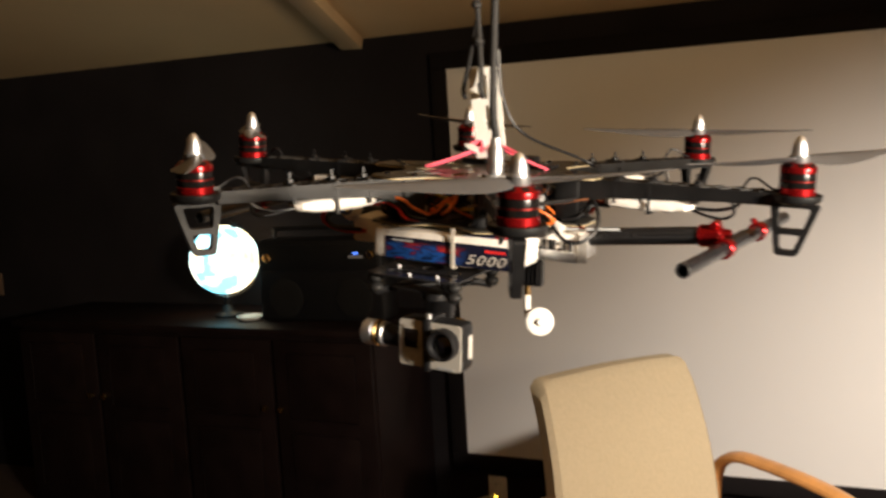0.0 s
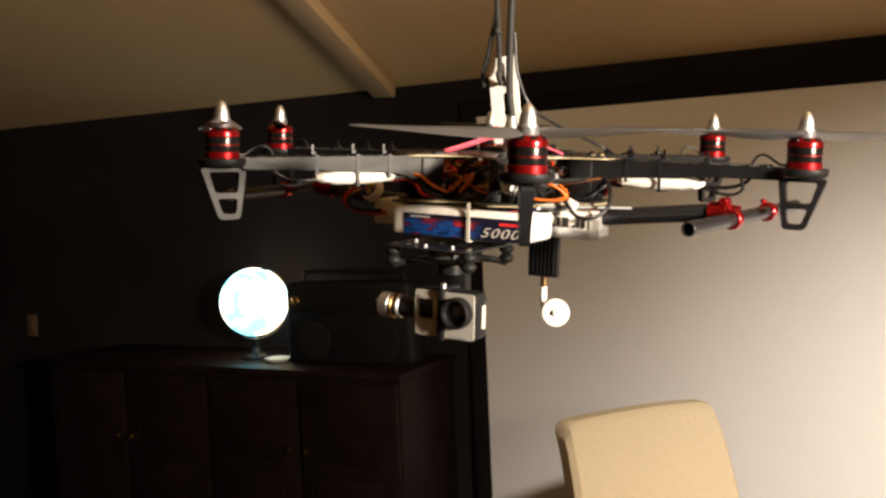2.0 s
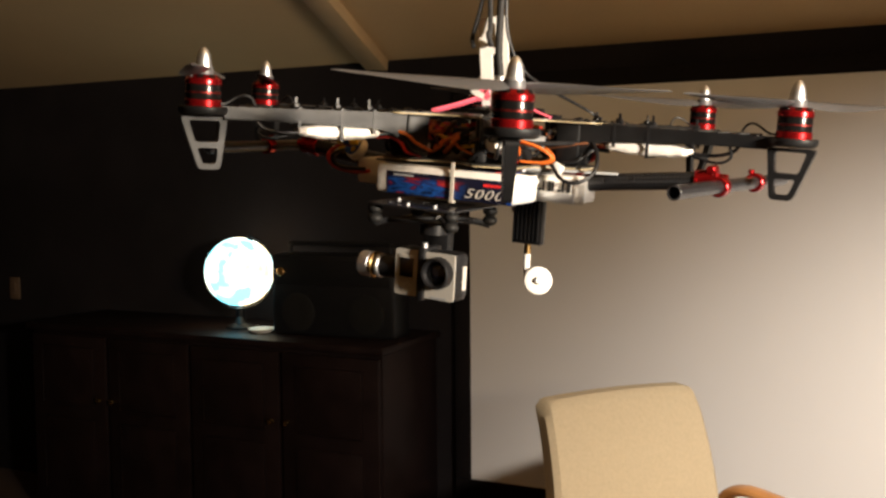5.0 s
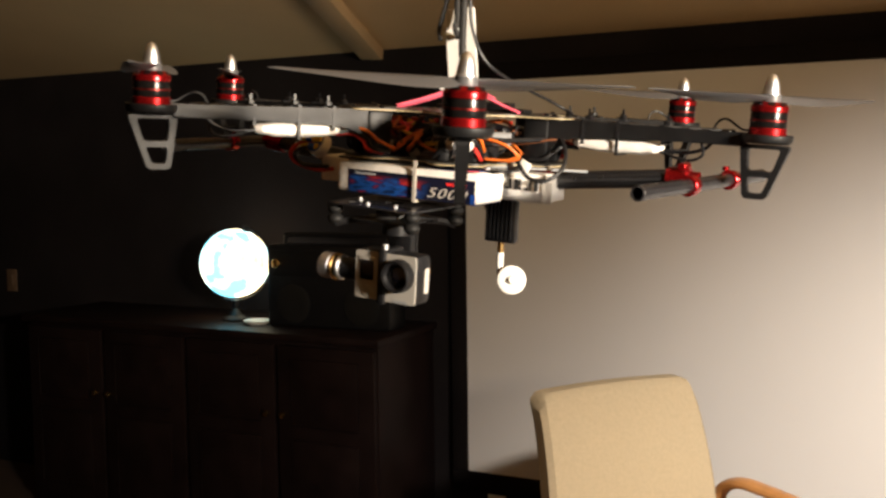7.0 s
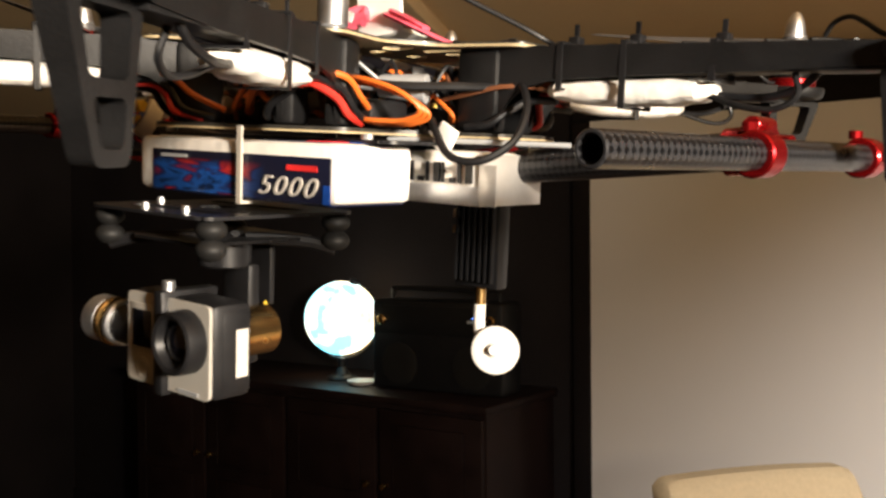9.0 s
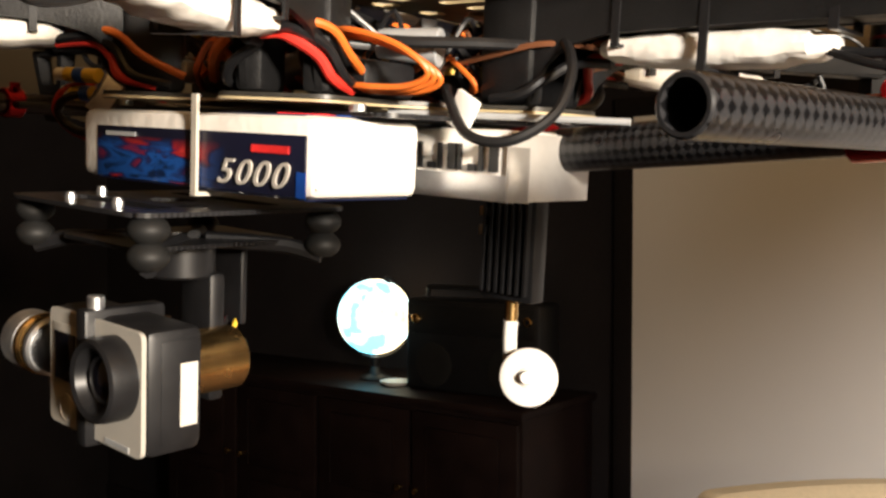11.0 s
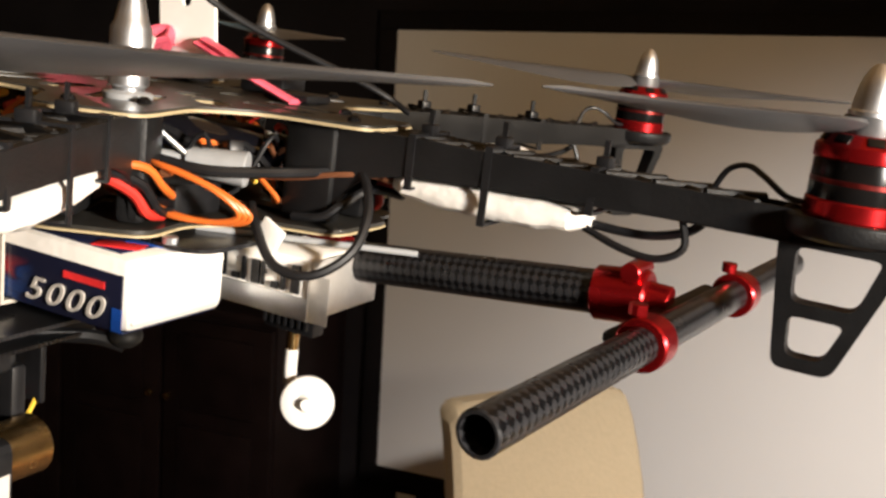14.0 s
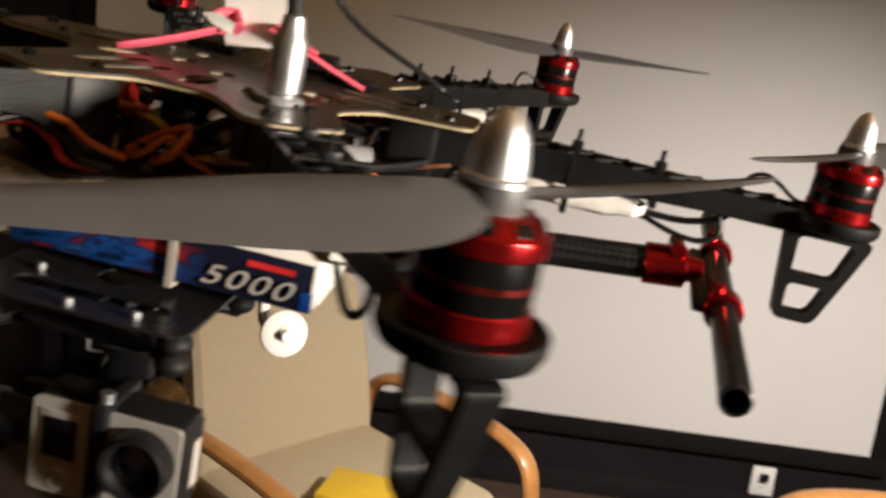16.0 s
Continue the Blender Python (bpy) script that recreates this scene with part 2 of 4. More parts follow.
def add_lathe(bm, profile, seg=32, m=None):
    """Turns (radius, height) pairs round z."""
    t = bmesh.new()
    rings = []
    for r, z in profile:
        if r < 1e-6:
            rings.append([t.verts.new((0, 0, z))])
        else:
            rings.append([t.verts.new((r * math.cos(2 * math.pi * k / seg), r * math.sin(2 * math.pi * k / seg), z)) for k in range(seg)])
    for a, b in zip(rings, rings[1:]):
        for k in range(seg):
            q = [a[k % len(a)], a[(k + 1) % len(a)], b[(k + 1) % len(b)], b[k % len(b)]]
            q = list(dict.fromkeys(q))
            if len(q) > 2:
                t.faces.new(q)
    return merge(bm, t, m)


def lathe(profile, seg=32, m=None):
    return add_lathe(bmesh.new(), profile, seg, m)


def along(a, b):
    """The pose that takes +z from a to b."""
    a, b = Vector(a), Vector(b)
    return Matrix.Translation(a) @ (b - a).to_track_quat("Z", "Y").to_matrix().to_4x4()


def add_rod(bm, a, b, r, r2=None, seg=16, hollow=0.0):
    h = (Vector(b) - Vector(a)).length
    r2 = r if r2 is None else r2
    c = min(r, r2) * 0.08
    if hollow:
        prof = [(hollow, 0), (r - c, 0), (r, c), (r2, h - c), (r2 - c, h), (hollow, h), (hollow, 0)]
    else:
        prof = [(0, 0), (r - c, 0), (r, c), (r2, h - c), (r2 - c, h), (0, h)]
    return add_lathe(bm, prof, seg, along(a, b))


def rod(a, b, r, r2=None, seg=16, hollow=0.0):
    return add_rod(bmesh.new(), a, b, r, r2, seg, hollow)


def smooth_points(points, n=8):
    """A Catmull-Rom line through the points."""
    p = [Vector(q) for q in points]
    p = [2 * p[0] - p[1]] + p + [2 * p[-1] - p[-2]]
    out = []
    for i in range(1, len(p) - 2):
        a, b, c, d = p[i - 1:i + 3]
        for k in range(n):
            t = k / n
            out.append(0.5 * (2 * b + (c - a) * t + (2 * a - 5 * b + 4 * c - d) * t * t + (3 * b - a - 3 * c + d) * t ** 3))
    return out + [p[-2]]


def add_tube(bm, points, r, seg=8, n=8, flat=1.0, wide=None):
    """A round (or flattened) tube along a smooth line."""
    pts = smooth_points(points, n)
    rings, side = [], None
    for i, q in enumerate(pts):
        d = (pts[min(i + 1, len(pts) - 1)] - pts[max(i - 1, 0)]).normalized()
        if side is None:
            side = d.cross(Vector((0.13, 0.21, 1))).normalized()
            if wide is not None:
                side = Vector(wide).normalized()
        side = (side - d * side.dot(d)).normalized()
        up = d.cross(side)
        rings.append([bm.verts.new(q + side * (r * math.cos(2 * math.pi * k / seg)) + up * (r * flat * math.sin(2 * math.pi * k / seg))) for k in range(seg)])
    for a, b in zip(rings, rings[1:]):
        for k in range(seg):
            bm.faces.new((a[k], a[(k + 1) % seg], b[(k + 1) % seg], b[k]))
    bm.faces.new(rings[0])
    bm.faces.new(rings[-1])
    return bm


def tube(points, r, seg=8, n=8, flat=1.0, wide=None):
    return add_tube(bmesh.new(), points, r, seg, n, flat, wide)


def add_slab(bm, outline, holes, z0, z1, m=None):
    """A flat plate in x, y between two heights, with holes cut through it."""
    t = bmesh.new()
    edges = []
    for loop in [outline, *holes]:
        vs = [t.verts.new((x, y, z0)) for x, y in loop]
        edges += [t.edges.new((vs[k], vs[(k + 1) % len(vs)])) for k in range(len(vs))]
    bmesh.ops.triangle_fill(t, use_beauty=True, edges=edges)
    got = bmesh.ops.extrude_face_region(t, geom=t.faces[:])
    bmesh.ops.translate(t, vec=(0, 0, z1 - z0), verts=[v for v in got["geom"] if isinstance(v, bmesh.types.BMVert)])
    return merge(bm, t, m)


def slab(outline, holes, z0, z1, m=None):
    return add_slab(bmesh.new(), outline, holes, z0, z1, m)


def circle(x, y, r, n=20):
    return [(x + r * math.cos(2 * math.pi * k / n), y + r * math.sin(2 * math.pi * k / n)) for k in range(n)]


def slot(x0, y0, x1, y1, r, n=6):
    """A rounded slot from one end to the other."""
    a = math.atan2(y1 - y0, x1 - x0)
    out = []
    for cx, cy, s in ((x1, y1, -1), (x0, y0, 1)):
        for k in range(n + 1):
            q = a + s * math.pi / 2 + math.pi * k / n
            out.append((cx + r * math.cos(q), cy + r * math.sin(q)))
    return out


def rounded(points, r, n=4):
    """The polygon with its corners rounded."""
    out, c = [], len(points)
    for i in range(c):
        p, a, b = Vector(points[i]), Vector(points[i - 1]), Vector(points[(i + 1) % c])
        u, v = (a - p), (b - p)
        k = min(r, u.length / 2.2, v.length / 2.2)
        s, e = p + u.normalized() * k, p + v.normalized() * k
        for j in range(n + 1):
            t = j / n
            out.append(tuple((1 - t) ** 2 * s + 2 * t * (1 - t) * p + t * t * e))
    return out


def lettering(text, size, shear=0.0, depth=0.0003):
    """A mesh of the words in the built-in font, lying in x, y."""
    cu = bpy.data.curves.new("lettering", "FONT")
    cu.body, cu.size, cu.shear, cu.extrude = text, size, shear, depth
    cu.align_x, cu.align_y = "CENTER", "CENTER"
    ob = bpy.data.objects.new("lettering", cu)
    scene.collection.objects.link(ob)
    bpy.context.view_layer.update()
    me = bpy.data.meshes.new_from_object(ob.evaluated_get(bpy.context.evaluated_depsgraph_get()))
    bpy.data.objects.remove(ob)
    b = bmesh.new()
    b.from_mesh(me)
    return b

# ---- the room ----
NORTH, WEST, EAST, SOUTH = 2.89, -4.6, 3.3, -3.2
CEIL, RISE = 2.112, 0.2


def ceiling_at(y):
    return CEIL + RISE * (NORTH - y)


def structure(name, bm, material, label):
    return solid(name, bm, material, label, name.split("_")[0], kind="structure")


structure("floor", box((WEST - 0.1, SOUTH - 0.1, -0.1), (EAST + 0.1, NORTH + 0.1, 0)), M_CARPET, "dark brown carpet floor of a dim media room")
wall_north = structure("wall_north", box((WEST - 0.1, NORTH, 0.0), (EAST + 0.1, NORTH + 0.12, CEIL)), M_WALLBLACK, "matt black painted wall behind the projection screen")
structure("wall_west", box((WEST - 0.12, SOUTH, 0.0), (WEST, NORTH, 3.5)), M_WALLBLACK, "dark painted side wall in deep shade")
# Out-of-view walls added to close the room; their beige bounces warm light
structure("wall_east", box((EAST, SOUTH, 0.0), (EAST + 0.12, NORTH, 3.5)), M_WALL, "unseen side wall, added in beige to bounce warm light")
structure("wall_south", box((WEST, SOUTH - 0.12, 0.0), (EAST, SOUTH, 3.5)), M_WALL, "unseen rear wall, added in beige to bounce warm light")

tilt = Matrix.Translation((0, NORTH, CEIL)) @ pose(0, 0, 0, -math.degrees(math.atan(RISE)))
structure("ceiling", box((WEST - 0.2, -6.4, 0.0), (EAST + 0.2, 0.15, 0.08), 0, tilt), M_CEIL, "tan painted sloping ceiling above a black wall")
beam_bm = box((-0.05, -6.0, -0.05), (0.05, -0.02, 0.001), 0.006, tilt @ pose(-1.74, 0, 0, 0, 0, 13.5))
structure("trim_beam", beam_bm, M_BEAM, "tan painted ceiling beam running down to the black wall")
structure("baseboard", box((WEST, NORTH - 0.014, 0.0), (EAST, NORTH, 0.09), 0.003), M_WALLBLACK, "black painted baseboard under the screen wall")

# The projection screen with its velvet frame
screen = thing("projection_screen", "large white fixed projection screen in a thin black frame", "projection screen", pose(0, NORTH, 0))
SX0, SX1, SZ0, SZ1 = -1.298, 1.603, 0.303, 1.948
part("screen_cloth", box((SX0, -0.022, SZ0), (SX1, -0.016, SZ1)), M_SCREEN, screen, "warm white matt screen cloth")
for x0, x1, z0, z1 in ((SX0 - 0.07, SX1 + 0.07, SZ1, SZ1 + 0.07), (SX0 - 0.07, SX1 + 0.07, SZ0 - 0.07, SZ0), (SX0 - 0.07, SX0, SZ0, SZ1), (SX1, SX1 + 0.07, SZ0, SZ1)):
    part("frame_bar", box((x0, -0.034, z0), (x1, -0.001, z1), 0.006), M_VELVET, screen, "black velvet frame bar")


def outlet(x, z, label, lit):
    o = thing("wall_outlet", label, "outlet", pose(x, NORTH, z))
    part("cover_plate", box((-0.042, -0.008, -0.058), (0.042, -0.001, 0.058), 0.004), M_WHITEPLASTIC, o)
    for dz in (-0.021, 0.021):
        s = box((-0.017, -0.011, dz - 0.014), (0.017, -0.007, dz + 0.014), 0.005)
        socket = part("socket", s, M_WHITEPLASTIC, o)
        for dx in (-0.006, 0.006):
            part("slot", box((dx - 0.0012, -0.0118, dz - 0.004), (dx + 0.0012, -0.0108, dz + 0.006)), M_BLACK, socket)
    if lit:
        part("plug", box((-0.016, -0.032, -0.036), (0.016, -0.0115, -0.006), 0.005), M_WHITEPLASTIC, o, "white plug with an amber light")
        part("indicator_light", lathe([(0, 0), (0.007, 0), (0.006, 0.004), (0, 0.005)], 16, Matrix.Translation((0, -0.0315, -0.026)) @ pose(0, 0, 0, 90)), M_LED, o, "glowing amber light")
    else:
        part("plug", box((-0.015, -0.03, 0.006), (0.015, -0.0115, 0.036), 0.005), M_BLACK, o, "black plug")


outlet(-1.175, 0.148, "white wall outlet with a lit amber plug below the screen", True)
outlet(1.254, 0.144, "white wall outlet with a black plug below the screen", False)
solid("power_cord", tube([(-1.19, NORTH - 0.03, 0.13), (-1.27, NORTH - 0.06, 0.105), (-1.42, NORTH - 0.09, 0.085), (-1.54, NORTH - 0.07, 0.04), (-1.52, NORTH - 0.12, 0.004), (-1.62, NORTH - 0.2, 0.004)], 0.004), M_WHITEPLASTIC,
      "thin white power cord drooping from the outlet", "cord")

switch = thing("light_switch", "small cream light switch on the black wall", "light switch", pose(-4.05, NORTH, 1.02))
part("cover_plate", box((-0.038, -0.007, -0.06), (0.038, -0.001, 0.06), 0.003), M_SWITCH, switch)
part("rocker", box((-0.014, -0.012, -0.03), (0.014, -0.0065, 0.03), 0.003), M_SWITCH, switch)

# The dark cabinet with its panelled doors
cabinet = thing("cabinet", "low dark mahogany cabinet with panelled doors against the black wall", "cabinet", pose(-2.42, 2.64, 0))
CW, CH, CD = 0.95, 0.935, 0.25
part("body", box((-CW, -CD + 0.02, 0.0), (CW, CD, CH - 0.03), 0.004), M_CABINET, cabinet)
part("top", box((-CW - 0.02, -CD - 0.015, CH - 0.03), (CW + 0.02, CD, CH), 0.006), M_CABINET, cabinet)
for k in range(4):
    x0 = -CW + 0.012 + k * (2 * CW / 4)
    x1 = x0 + 2 * CW / 4 - 0.02
    d = box((x0, -CD - 0.003, 0.09), (x1, -CD + 0.019, CH - 0.05), 0.003)
    door = part("door", d, M_CABINET, cabinet)
    for z0, z1 in ((0.15, 0.5), (0.56, CH - 0.1)):
        part("panel", box((x0 + 0.07, -CD - 0.012, z0), (x1 - 0.07, -CD - 0.0035, z1), 0.008), M_CABINET, door)
    part("knob", lathe([(0, 0), (0.006, 0), (0.006, 0.012), (0.014, 0.018), (0.012, 0.026), (0, 0.028)], 16, Matrix.Translation((x1 - 0.03 if k % 2 == 0 else x0 + 0.03, -CD - 0.003, 0.6)) @ pose(0, 0, 0, 90)), M_GOLD, door)

# The lit globe
GR, GZ = 0.1525, 0.253
globe = thing("globe", "illuminated world globe glowing pale blue and cream on a dark stand", "globe", pose(-2.316, 2.62, CH))
part("base", lathe([(0, 0), (0.062, 0), (0.065, 0.005), (0.06, 0.012), (0.034, 0.022), (0.016, 0.05), (0.02, GZ - GR - 0.012), (0, GZ - GR - 0.008)], 40), M_BLACK, globe, "round black stand")
part("sphere", lathe([(GR * math.sin(math.pi * k / 40), -GR * math.cos(math.pi * k / 40)) for k in range(41)], 64), M_GLOBE, globe, "glowing map sphere", pose(0, 0, GZ, 0, 23, 20))
arc = [(math.sin(a) * (GR + 0.014), 0.0, GZ - math.cos(a) * (GR + 0.014)) for a in [radians(d) for d in range(-20, 161, 12)]]
part("meridian_arm", tube(arc, 0.006, 8, 3), M_BLACK, globe, "dark curved arm", pose(0, 0, 0, 0, 0, 18))
part("pivot", rod((math.sin(radians(160)) * (GR - 0.004), 0, GZ + math.cos(radians(20)) * (GR - 0.004)), (math.sin(radians(160)) * (GR + 0.02), 0, GZ + math.cos(radians(20)) * (GR + 0.02)), 0.016, seg=16), M_BLACK, globe, "black pivot cap", pose(0, 0, 0, 0, 0, 18))
solid("saucer", lathe([(0, 0.0), (0.04, 0.0), (0.058, 0.012), (0.061, 0.017), (0.055, 0.0165), (0.038, 0.006), (0, 0.005)], 36), M_WHITEPLASTIC, "shallow cream saucer beside the globe on the cabinet", "saucer", pose(-2.15, 2.55, CH))

# A black radio beside it
RW, RH = 0.58, 0.345
radio = thing("portable_radio", "large black portable radio with a carrying handle on the cabinet", "radio", pose(-1.79, 2.62, CH, 0, 0, 4))
part("case", box((-RW / 2, -0.08, 0.0), (RW / 2, 0.08, RH), 0.02), M_BLACK, radio)
part("front_panel", box((-RW / 2 + 0.02, -0.085, RH - 0.13), (RW / 2 - 0.02, -0.0805, RH - 0.02), 0.002), M_NYLON, radio, "matt black control panel")
part("carrying_handle", tube([(-0.24, 0, RH - 0.006), (-0.235, 0, RH + 0.028), (-0.2, 0, RH + 0.042), (0.2, 0, RH + 0.042), (0.235, 0, RH + 0.028), (0.24, 0, RH - 0.006)], 0.009, 10, 6), M_BLACK, radio)
for x in (-0.16, 0.16):
    part("speaker_grille", lathe([(0, 0), (0.082, 0), (0.082, 0.004), (0.074, 0.006), (0.03, 0.003), (0, 0.004)], 36, Matrix.Translation((x, -0.0795, 0.1)) @ pose(0, 0, 0, 90)), M_RUBBER, radio)


def dial(x, z, r, material, label):
    part("dial", lathe([(0, 0), (r, 0), (r, 0.01), (r * 0.8, 0.014), (r * 0.55, 0.014), (r * 0.5, 0.011), (0, 0.011)], 24, Matrix.Translation((x, -0.0845, z)) @ pose(0, 0, 0, 90)), material, radio, label)


dial(-0.235, RH - 0.075, 0.019, M_GOLD, "small brass dial")
dial(0.245, RH - 0.065, 0.017, M_GOLD, "small brass dial")
part("dial_cap", rod((0.245, -0.094, RH - 0.065), (0.245, -0.098, RH - 0.065), 0.009, seg=16), M_BLACK, radio)
part("indicator_light", box((0.165, -0.0865, RH - 0.062), (0.19, -0.0848, RH - 0.055)), M_BLUELED, radio, "small blue indicator light")
part("display_window", box((0.145, -0.0862, RH - 0.078), (0.21, -0.0848, RH - 0.067)), M_GREY, radio)

# ---- the armchairs ----


def armchair(label, m):
    """Upholstered back and seat between two bentwood arm frames; the sitter would face -y."""
    c = thing("armchair", label, "chair", m, "chairs by the screen")
    # back: a tapered, slightly hollow cushion with round corners
    t = bmesh.new()
    nx, nz = 36, 36
    faces = []
    for side in (0, 1):
        grid = []
        for j in range(nz + 1):
            v = j / nz
            roundness = 0.0
            line = []
            for i in range(nx + 1):
                u = i / nx * 2 - 1
                half = 0.314 - 0.027 * v
                z = 0.39 + 0.507 * v
                corner = max(0.0, abs(u) - 0.9) / 0.1
                top = max(0.0, v - 0.93) / 0.07
                x = u * half * (1 - 0.012 * top * top)
                z -= 0.022 * corner * corner * min(1, max(0.0, v - 0.85) / 0.15) - 0.012 * (1 - u * u) * v
                edge = min(1.0, (1 - abs(u)) * 14, (1 - v) * 16, v * 12 + 0.2)
                fat = 0.016 * math.sqrt(max(0.0, 1 - (1 - edge) ** 2)) + 0.026
                y = 0.15 * v * v * 0.8 + 0.02 * (1 - u * u) * (0.5 - v) * 0.6
                line.append(t.verts.new((x, y + (fat if side else -fat), z)))
            grid.append(line)
        faces.append(grid)
        for j in range(nz):
            for i in range(nx):
                t.faces.new((grid[j][i], grid[j][i + 1], grid[j + 1][i + 1], grid[j + 1][i]))
    a, b = faces
    ring = [(j, 0) for j in range(nz + 1)] + [(nz, i) for i in range(1, nx + 1)] + [(j, nx) for j in range(nz - 1, -1, -1)] + [(0, i) for i in range(nx - 1, 0, -1)]
    for (j, i), (j2, i2) in zip(ring, ring[1:] + ring[:1]):
        t.faces.new((a[j][i], a[j2][i2], b[j2][i2], b[j][i]))
    part("backrest", t, M_FABRIC, c, "beige woven upholstered back")
    part("seat", box((-0.307, -0.565, 0.33), (0.307, 0.04, 0.437), 0.035), M_FABRIC, c, "beige woven upholstered seat")
    for s in (-1, 1):
        x = s * 0.36
        frame = tube([(x, 0.12, 0.02), (x, 0.07, 0.3), (x, 0.04, 0.49), (x, -0.04, 0.568), (x, -0.18, 0.585), (x, -0.43, 0.577), (x, -0.57, 0.542), (x, -0.62, 0.465), (x, -0.625, 0.32), (x, -0.63, 0.0)], 0.03, 12, 8, 0.62, (1, 0, 0))
        part("arm_frame", frame, M_WOOD, c, "honey-coloured bentwood arm and leg")
        part("side_rail", box((x - 0.012, -0.61, 0.3), (x + 0.012, 0.08, 0.355), 0.005), M_WOOD, c)
    for y in (-0.44, 0.04):
        part("stretcher", box((-0.35, y - 0.012, 0.295), (0.35, y + 0.012, 0.328), 0.004), M_WOOD, c)
    return c


armchair("beige upholstered armchair with curved honey wood arms before the screen", pose(-0.373, 2.071, 0, 0, 0, 50))
armchair("beige armchair with curved wood arms standing further along the screen", pose(1.58, 1.55, 0, 0, 0, -90))
case = thing("card_box", "flat bright yellow card box lying on the armchair seat", "box", pose(-0.046, 1.733, 0.4375, 0, 0, -11))
part("tray", box((-0.148, -0.078, 0.0), (0.148, 0.078, 0.03), 0.003), M_YELLOWCARD, case)
part("lid", box((-0.151, -0.081, 0.024), (0.151, 0.081, 0.063), 0.004), M_YELLOWCARD, case)
part("sticker", box((0.06, -0.04, 0.0632), (0.12, 0.01, 0.0642)), M_WHITEPRINT, case, "white paper sticker")

# ---- the hanging hexacopter ----
HANG = pose(0.003, 0.002, 1.620, 2.64, 5.66, -4.00)
drone = thing("hexacopter", "black six-armed camera drone with red motors hanging from a cord", "drone", HANG)
ARMS = {"front_right": -60, "right": 0, "back_right": 60, "back_left": 120, "left": 180, "front_left": -120}
BLADES = {"front_right": 52, "right": 60, "back_right": 30, "back_left": 150, "left": -52, "front_left": -50}
TOP, BOTTOM = 0.006, -0.033


def plate_outline(lobe, waist, half):
    out = []
    for k in range(6):
        a = radians(60 * k)
        for r, w in ((waist, half * 1.25), (lobe, half * 0.9)):
            out.append((r * math.cos(a) + w * math.sin(a), r * math.sin(a) - w * math.cos(a)))
        for r, w in ((lobe, half * 0.9), (waist, half * 1.25)):
            out.append((r * math.cos(a) - w * math.sin(a), r * math.sin(a) + w * math.cos(a)))
    return rounded(out, 0.008, 3)


def plate_holes():
    out = []
    for k in range(6):
        a = radians(60 * k)
        c, s = math.cos(a), math.sin(a)
        for sd in (-1, 1):
            out.append(slot(0.05 * c - sd * 0.008 * s, 0.05 * s + sd * 0.008 * c, 0.078 * c - sd * 0.008 * s, 0.078 * s + sd * 0.008 * c, 0.0032, 4))
        b = a + radians(30)
        out.append(slot(0.048 * math.cos(b), 0.048 * math.sin(b), 0.06 * math.cos(b), 0.06 * math.sin(b), 0.006, 4))
    for k in range(6):
        a = radians(60 * k + 30)
        out.append(circle(0.027 * math.cos(a), 0.027 * math.sin(a), 0.006, 10))
    return out


part("top_plate", slab(plate_outline(0.112, 0.072, 0.02), plate_holes(), TOP + 0.0004, TOP + 0.0012), M_PLATE, drone, "black board with cut-outs")
part("top_plate_core", slab(plate_outline(0.1125, 0.0725, 0.0203), plate_holes(), TOP - 0.0008, TOP + 0.0003), M_EDGE, drone, "bare tan edge of the board")
part("bottom_plate", slab(plate_outline(0.104, 0.078, 0.022), plate_holes(), BOTTOM - 0.0016, BOTTOM - 0.0002), M_PLATE, drone, "black power board")
part("bottom_plate_core", slab(plate_outline(0.1045, 0.0785, 0.0223), plate_holes(), BOTTOM - 0.0026, BOTTOM - 0.0018), M_EDGE, drone, "bare tan edge of the board")
part("under_plate", slab(rounded([(-0.085, -0.072), (0.085, -0.072), (0.085, 0.06), (-0.085, 0.06)], 0.012), [slot(-0.04, -0.03, 0.04, -0.03, 0.008), slot(-0.04, 0.03, 0.04, 0.03, 0.008)], -0.0395, -0.038), M_CARBON, drone, "thin carbon plate")
for x, y in ((-0.07, -0.07), (0.07, -0.07), (0.07, 0.045), (-0.07, 0.045)):
    part("spacer", rod((x, y, -0.038), (x, y, BOTTOM - 0.0025), 0.0028, seg=10), M_SILVER, drone)


